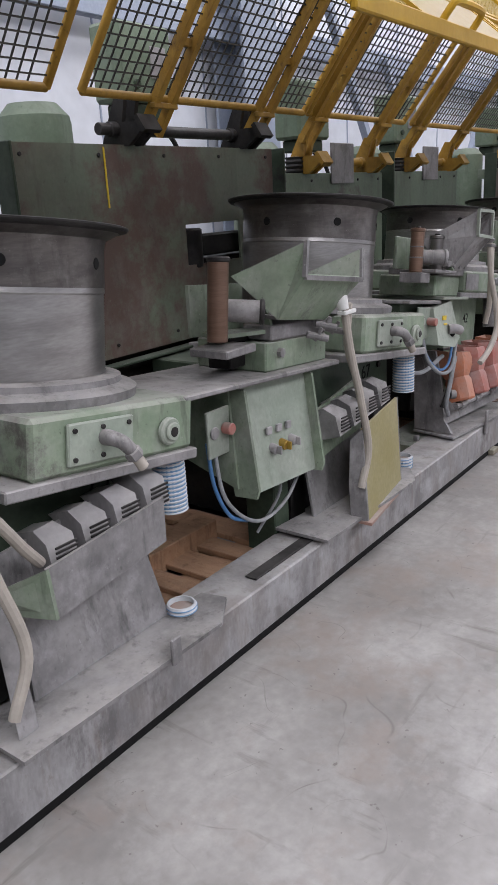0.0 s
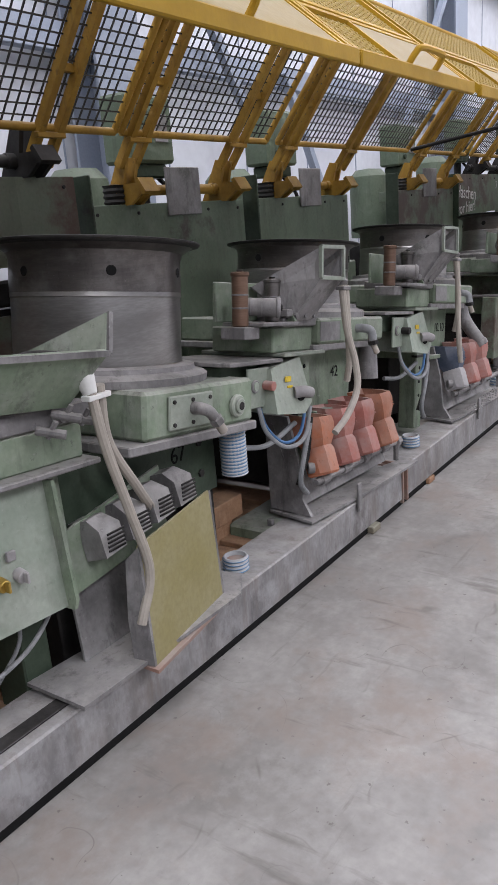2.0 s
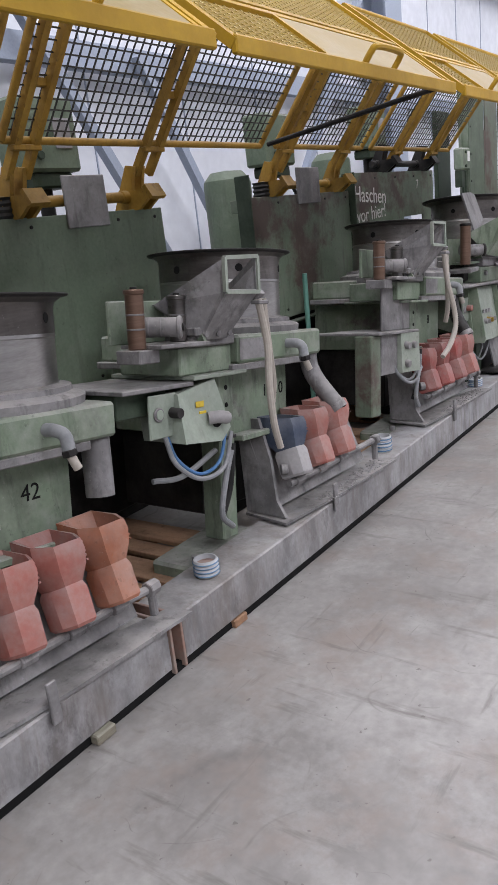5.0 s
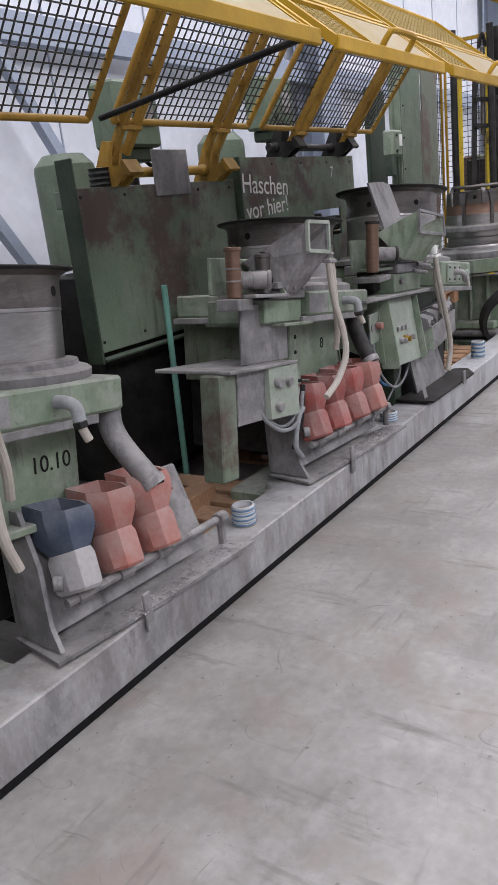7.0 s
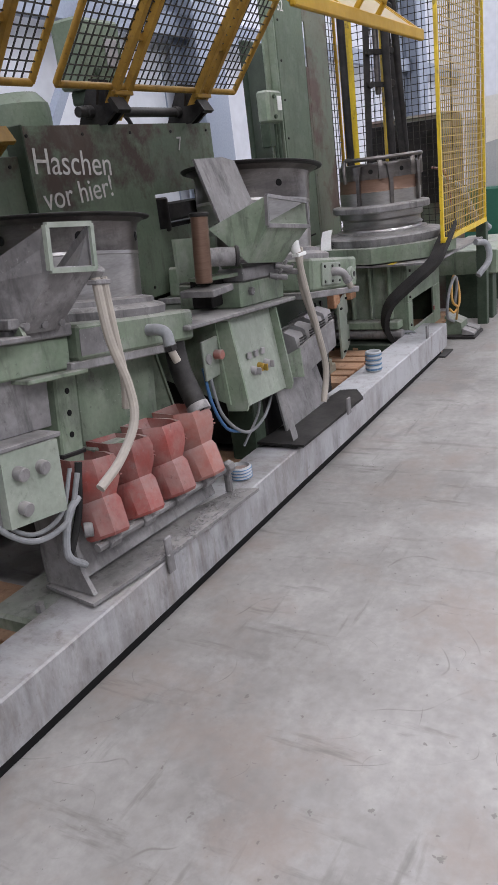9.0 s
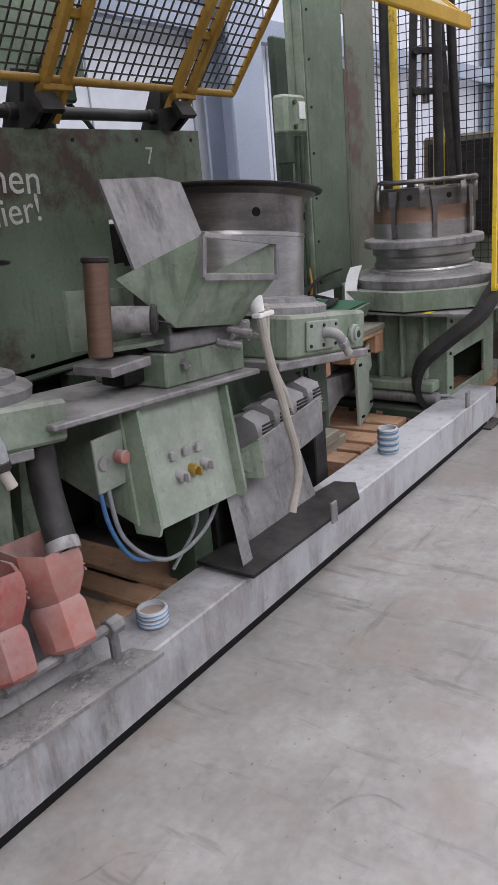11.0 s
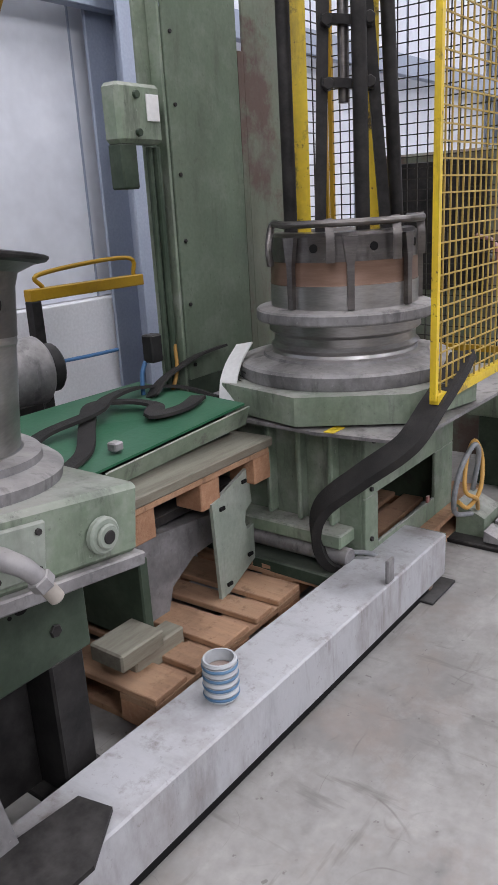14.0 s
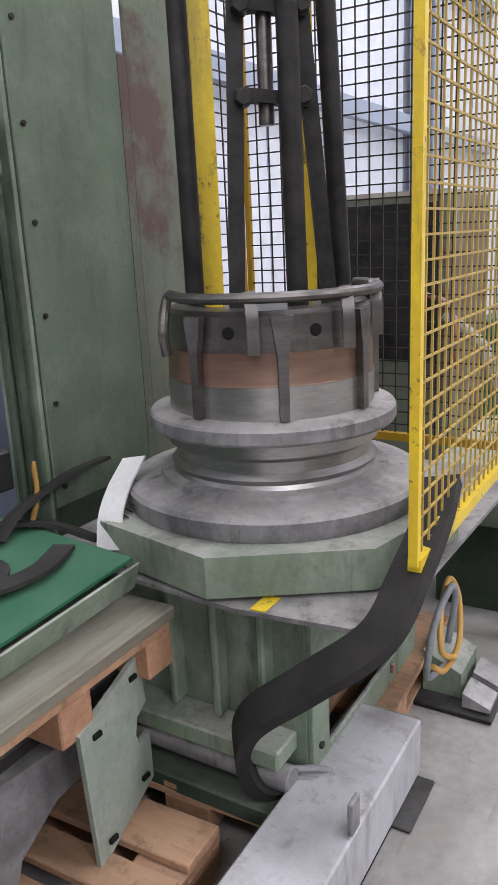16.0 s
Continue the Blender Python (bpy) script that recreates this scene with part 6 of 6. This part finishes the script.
# ---- yellow cage ----
def fence_panel(p, q, z0, z1, tube, wire, label, pitch=0.05):
    p, q = Vector(p), Vector(q)
    ob = thing("mesh_fence", label, "fence", "cage panels", ((p + q) / 2)[:2] + (z0,))
    Z = Vector((0, 0, 1))
    for a in (p, q):
        part("post", Build().bar(a + Z * z0, a + Z * z1, 0.021, 0.021, (q - p)), tube, ob)
    for z in (z0, z1):
        part("rail", Build().bar(p + Z * z, q + Z * z, 0.03, 0.03), tube, ob)
    b = Build()
    n = int((q - p).length / pitch)
    for k in range(1, n):
        a = p.lerp(q, k / n)
        b.bar(a + Z * z0, a + Z * z1, 0.005, 0.005, (q - p))
    for k in range(1, int((z1 - z0) / pitch)):
        b.bar(p + Z * (z0 + k * pitch), q + Z * (z0 + k * pitch), 0.005, 0.005)
    tagged(part("wire_mesh", b, wire, ob, "square wire mesh"), kind="stuff")
    return ob


FL = "bright yellow chipped wire-mesh cage panel beside the mould"
f1 = fence_panel((11.135, -0.085, 0), (12.40, -0.085, 0), 0.875, 2.75, YELLOW_BRIGHT, WIRE_YELLOW, FL)
f2 = fence_panel((12.42, -0.05, 0), (12.42, 1.05, 0), 0.8, 2.75, YELLOW, WIRE, "yellow framed wire-mesh panel behind the mould")
fence_panel((12.06, 1.1, 0), (12.40, 1.1, 0), 0.8, 2.75, YELLOW, WIRE, "narrow yellow framed wire-mesh panel beside the cabinet")
part("paper", Build().slab([(12.43, -0.10, 1.45), (12.52, -0.32, 1.50), (12.5, -0.28, 1.80), (12.42, -0.10, 1.78)], (0.002, 0.002, 0)), WHITE, f1, "white paper sheet tied to the mesh")
part("top_arm", Build().rod((10.3, 0.2, 2.72), (12.4, -0.05, 2.72), 0.03, seg=12), YELLOW, f1, "thick yellow top tube")
part("cage_leg", Build().box(12.36, 12.44, -0.1, -0.02, 0.0, 0.86, 0.005), GREEN_DARK, f1)
part("drop_hose", Build().hose([(12.0, -0.1, 0.75), (12.1, -0.16, 0.72), (12.08, -0.18, 0.6), (11.98, -0.12, 0.5)], 0.024), CABLE, f1, "grey hose")
# pedal unit and its cables
pu = thing("foot_switch", "dusty green foot pedal unit on the floor", "pedal", at=(11.95, 0.0, 0.0))
part("base", Build().box(11.82, 12.12, -0.12, 0.14, 0.0, 0.02, 0.004), STEEL_DARK, pu)
part("housing", Build().slab([(11.9, 0.13, 0.0205), (11.9, 0.0, 0.0205), (11.9, 0.0, 0.11), (11.9, 0.13, 0.17)], (0.2, 0, 0)), GREEN, pu)
part("treadle", Build().slab([(11.84, -0.02, 0.03), (11.84, -0.11, 0.03), (11.84, -0.11, 0.045), (11.84, -0.02, 0.08)], (0.11, 0, 0)), DUSTY, pu)
part("treadle", Build().slab([(11.98, -0.02, 0.03), (11.98, -0.11, 0.03), (11.98, -0.11, 0.045), (11.98, -0.02, 0.08)], (0.11, 0, 0)), DUSTY, pu)
part("yellow_lead", Build().hose([(11.95, 0.05, 0.13), (11.8, 0.0, 0.24), (11.72, -0.02, 0.28), (11.66, 0.0, 0.33), (11.72, 0.02, 0.44), (11.8, 0.02, 0.5), (11.84, 0.0, 0.42), (11.78, -0.02, 0.3), (11.7, 0.0, 0.24), (11.64, 0.02, 0.28)], 0.009), YELLOW_CABLE, pu, "coiled yellow lead")
part("grey_lead", Build().hose([(11.92, 0.06, 0.12), (11.7, 0.05, 0.2), (11.62, 0.03, 0.3), (11.66, 0.02, 0.42), (11.74, 0.0, 0.5), (11.8, 0.0, 0.44), (11.8, 0.02, 0.28)], 0.011), CABLE, pu, "grey lead")
pu.location.z += 0.035
part("red_tag", Build().box(11.52, 11.54, 0.1, 0.11, 0.3, 0.33, 0.002), RED, pu)

# the end station's things stand this much along the beam
for ob in (end, strap, sling, cab, pile, tm2, tm3, pl, deck, lid, sl, mo, f1, f2, pu):
    ob.location.x += END_SHIFT

# machines beyond the cage
fm1 = thing("green_console", "deep green machine with a pale grey control box", "machine", at=(15.2, 0.2, 0))
part("cabinet", Build().box(14.6, 15.9, -0.25, 0.7, 0.0, 1.0, 0.02), DEEP_GREEN, fm1)
part("control_box", Build().slab([(14.7, -0.2, 1.001), (14.7, 0.6, 1.001), (14.7, 0.6, 1.7), (14.7, 0.1, 1.7)], (1.0, 0, 0)), GREY_BOX, fm1)
part("legs", Build().box(14.7, 14.8, -0.28, -0.2501, 0.3, 0.9, 0.005), BLACK, fm1)
fm2 = thing("blue_motor", "blue electric motor with fan cover on timbers", "motor", at=(13.9, -0.3, 0))
part("housing", Build().rod((13.7, -0.1, 0.36), (14.1, -0.35, 0.36), 0.17, seg=28), BLUE_MOTOR, fm2)
part("fan_cover", Build().rod((13.62, -0.05, 0.36), (13.6995, -0.0995, 0.36), 0.16, seg=28), STEEL_DARK, fm2)
part("foot", Build().box(13.75, 14.05, -0.4, -0.05, 0.1, 0.22, 0.008), BLUE_MOTOR, fm2)
part("skid", Build().box(13.6, 14.2, -0.45, 0.0, 0.0, 0.0995, 0.006), WOOD, fm2)
fm3 = thing("rusty_crate", "rusty perforated steel machine housing behind the cage", "machine", at=(13.3, 0.7, 0))
part("body", Build().box(13.0, 13.7, 0.4, 1.1, 0.0, 1.75, 0.02), GREEN_RUST, fm3)
part("mesh_front", Build().box(12.98, 12.9995, 0.45, 1.05, 1.0, 1.7, 0.004), STEEL_DARK, fm3)
part("hose", Build().hose([(12.98, 0.4, 1.2), (12.8, 0.2, 1.1), (12.75, 0.1, 0.9), (12.9, 0.0, 0.75)], 0.03), CABLE, fm3)
part("red_lead", Build().hose([(12.98, 0.5, 1.3), (12.85, 0.35, 1.25), (12.8, 0.3, 1.0)], 0.012), RED, fm3)
fm4 = thing("green_bench", "green machine base beyond the cage", "machine", at=(12.9, 0.1, 0))
part("bed", Build().box(12.5, 13.6, -0.15, 0.35, 0.42, 0.62, 0.01), GREEN, fm4)
part("leg", Build().box(12.55, 12.7, -0.1, 0.3, 0.0, 0.4195, 0.008), GREEN_DARK, fm4)
part("leg", Build().box(13.4, 13.55, -0.1, 0.3, 0.0, 0.4195, 0.008), GREEN_DARK, fm4)

# warning sign behind the machines
ws = thing("warning_sign", "yellow triangular high-voltage warning sign on a cabinet", "sign", at=(7.02, 1.2, 0.8))
part("cabinet", Build().box(6.75, 7.1, 1.25, 1.6, 0.0, 1.15, 0.01), GREEN, ws)
part("triangle", Build().slab([(6.95, 1.245, 0.78), (7.07, 1.245, 0.78), (7.01, 1.245, 0.9)], (0, 0.004, 0)), YELLOW_BRIGHT, ws, "yellow warning triangle")
part("bolt_symbol", Build().slab([(7.005, 1.2425, 0.86), (6.995, 1.2425, 0.825), (7.012, 1.2425, 0.825), (7.005, 1.2425, 0.795), (7.022, 1.2425, 0.838), (7.008, 1.2425, 0.838)], (0, 0.002, 0)), INK, ws)
# light green tubes behind
for x, z1 in ((2.45, 1.2), (4.02, 0.9), (7.55, 1.16), (8.55, 1.2)):
    tagged(link("guide_tube", Build().rod((x, 0.86, 0.145), (x + 0.03, 0.86, z1), 0.016, seg=10), surface("mint_tube", (0.14, 0.32, 0.26), (0.12, 0.28, 0.23), 9, 0.5, dust=0.2)), "slim mint-green upright tube between machines", "tube", "mint tubes")
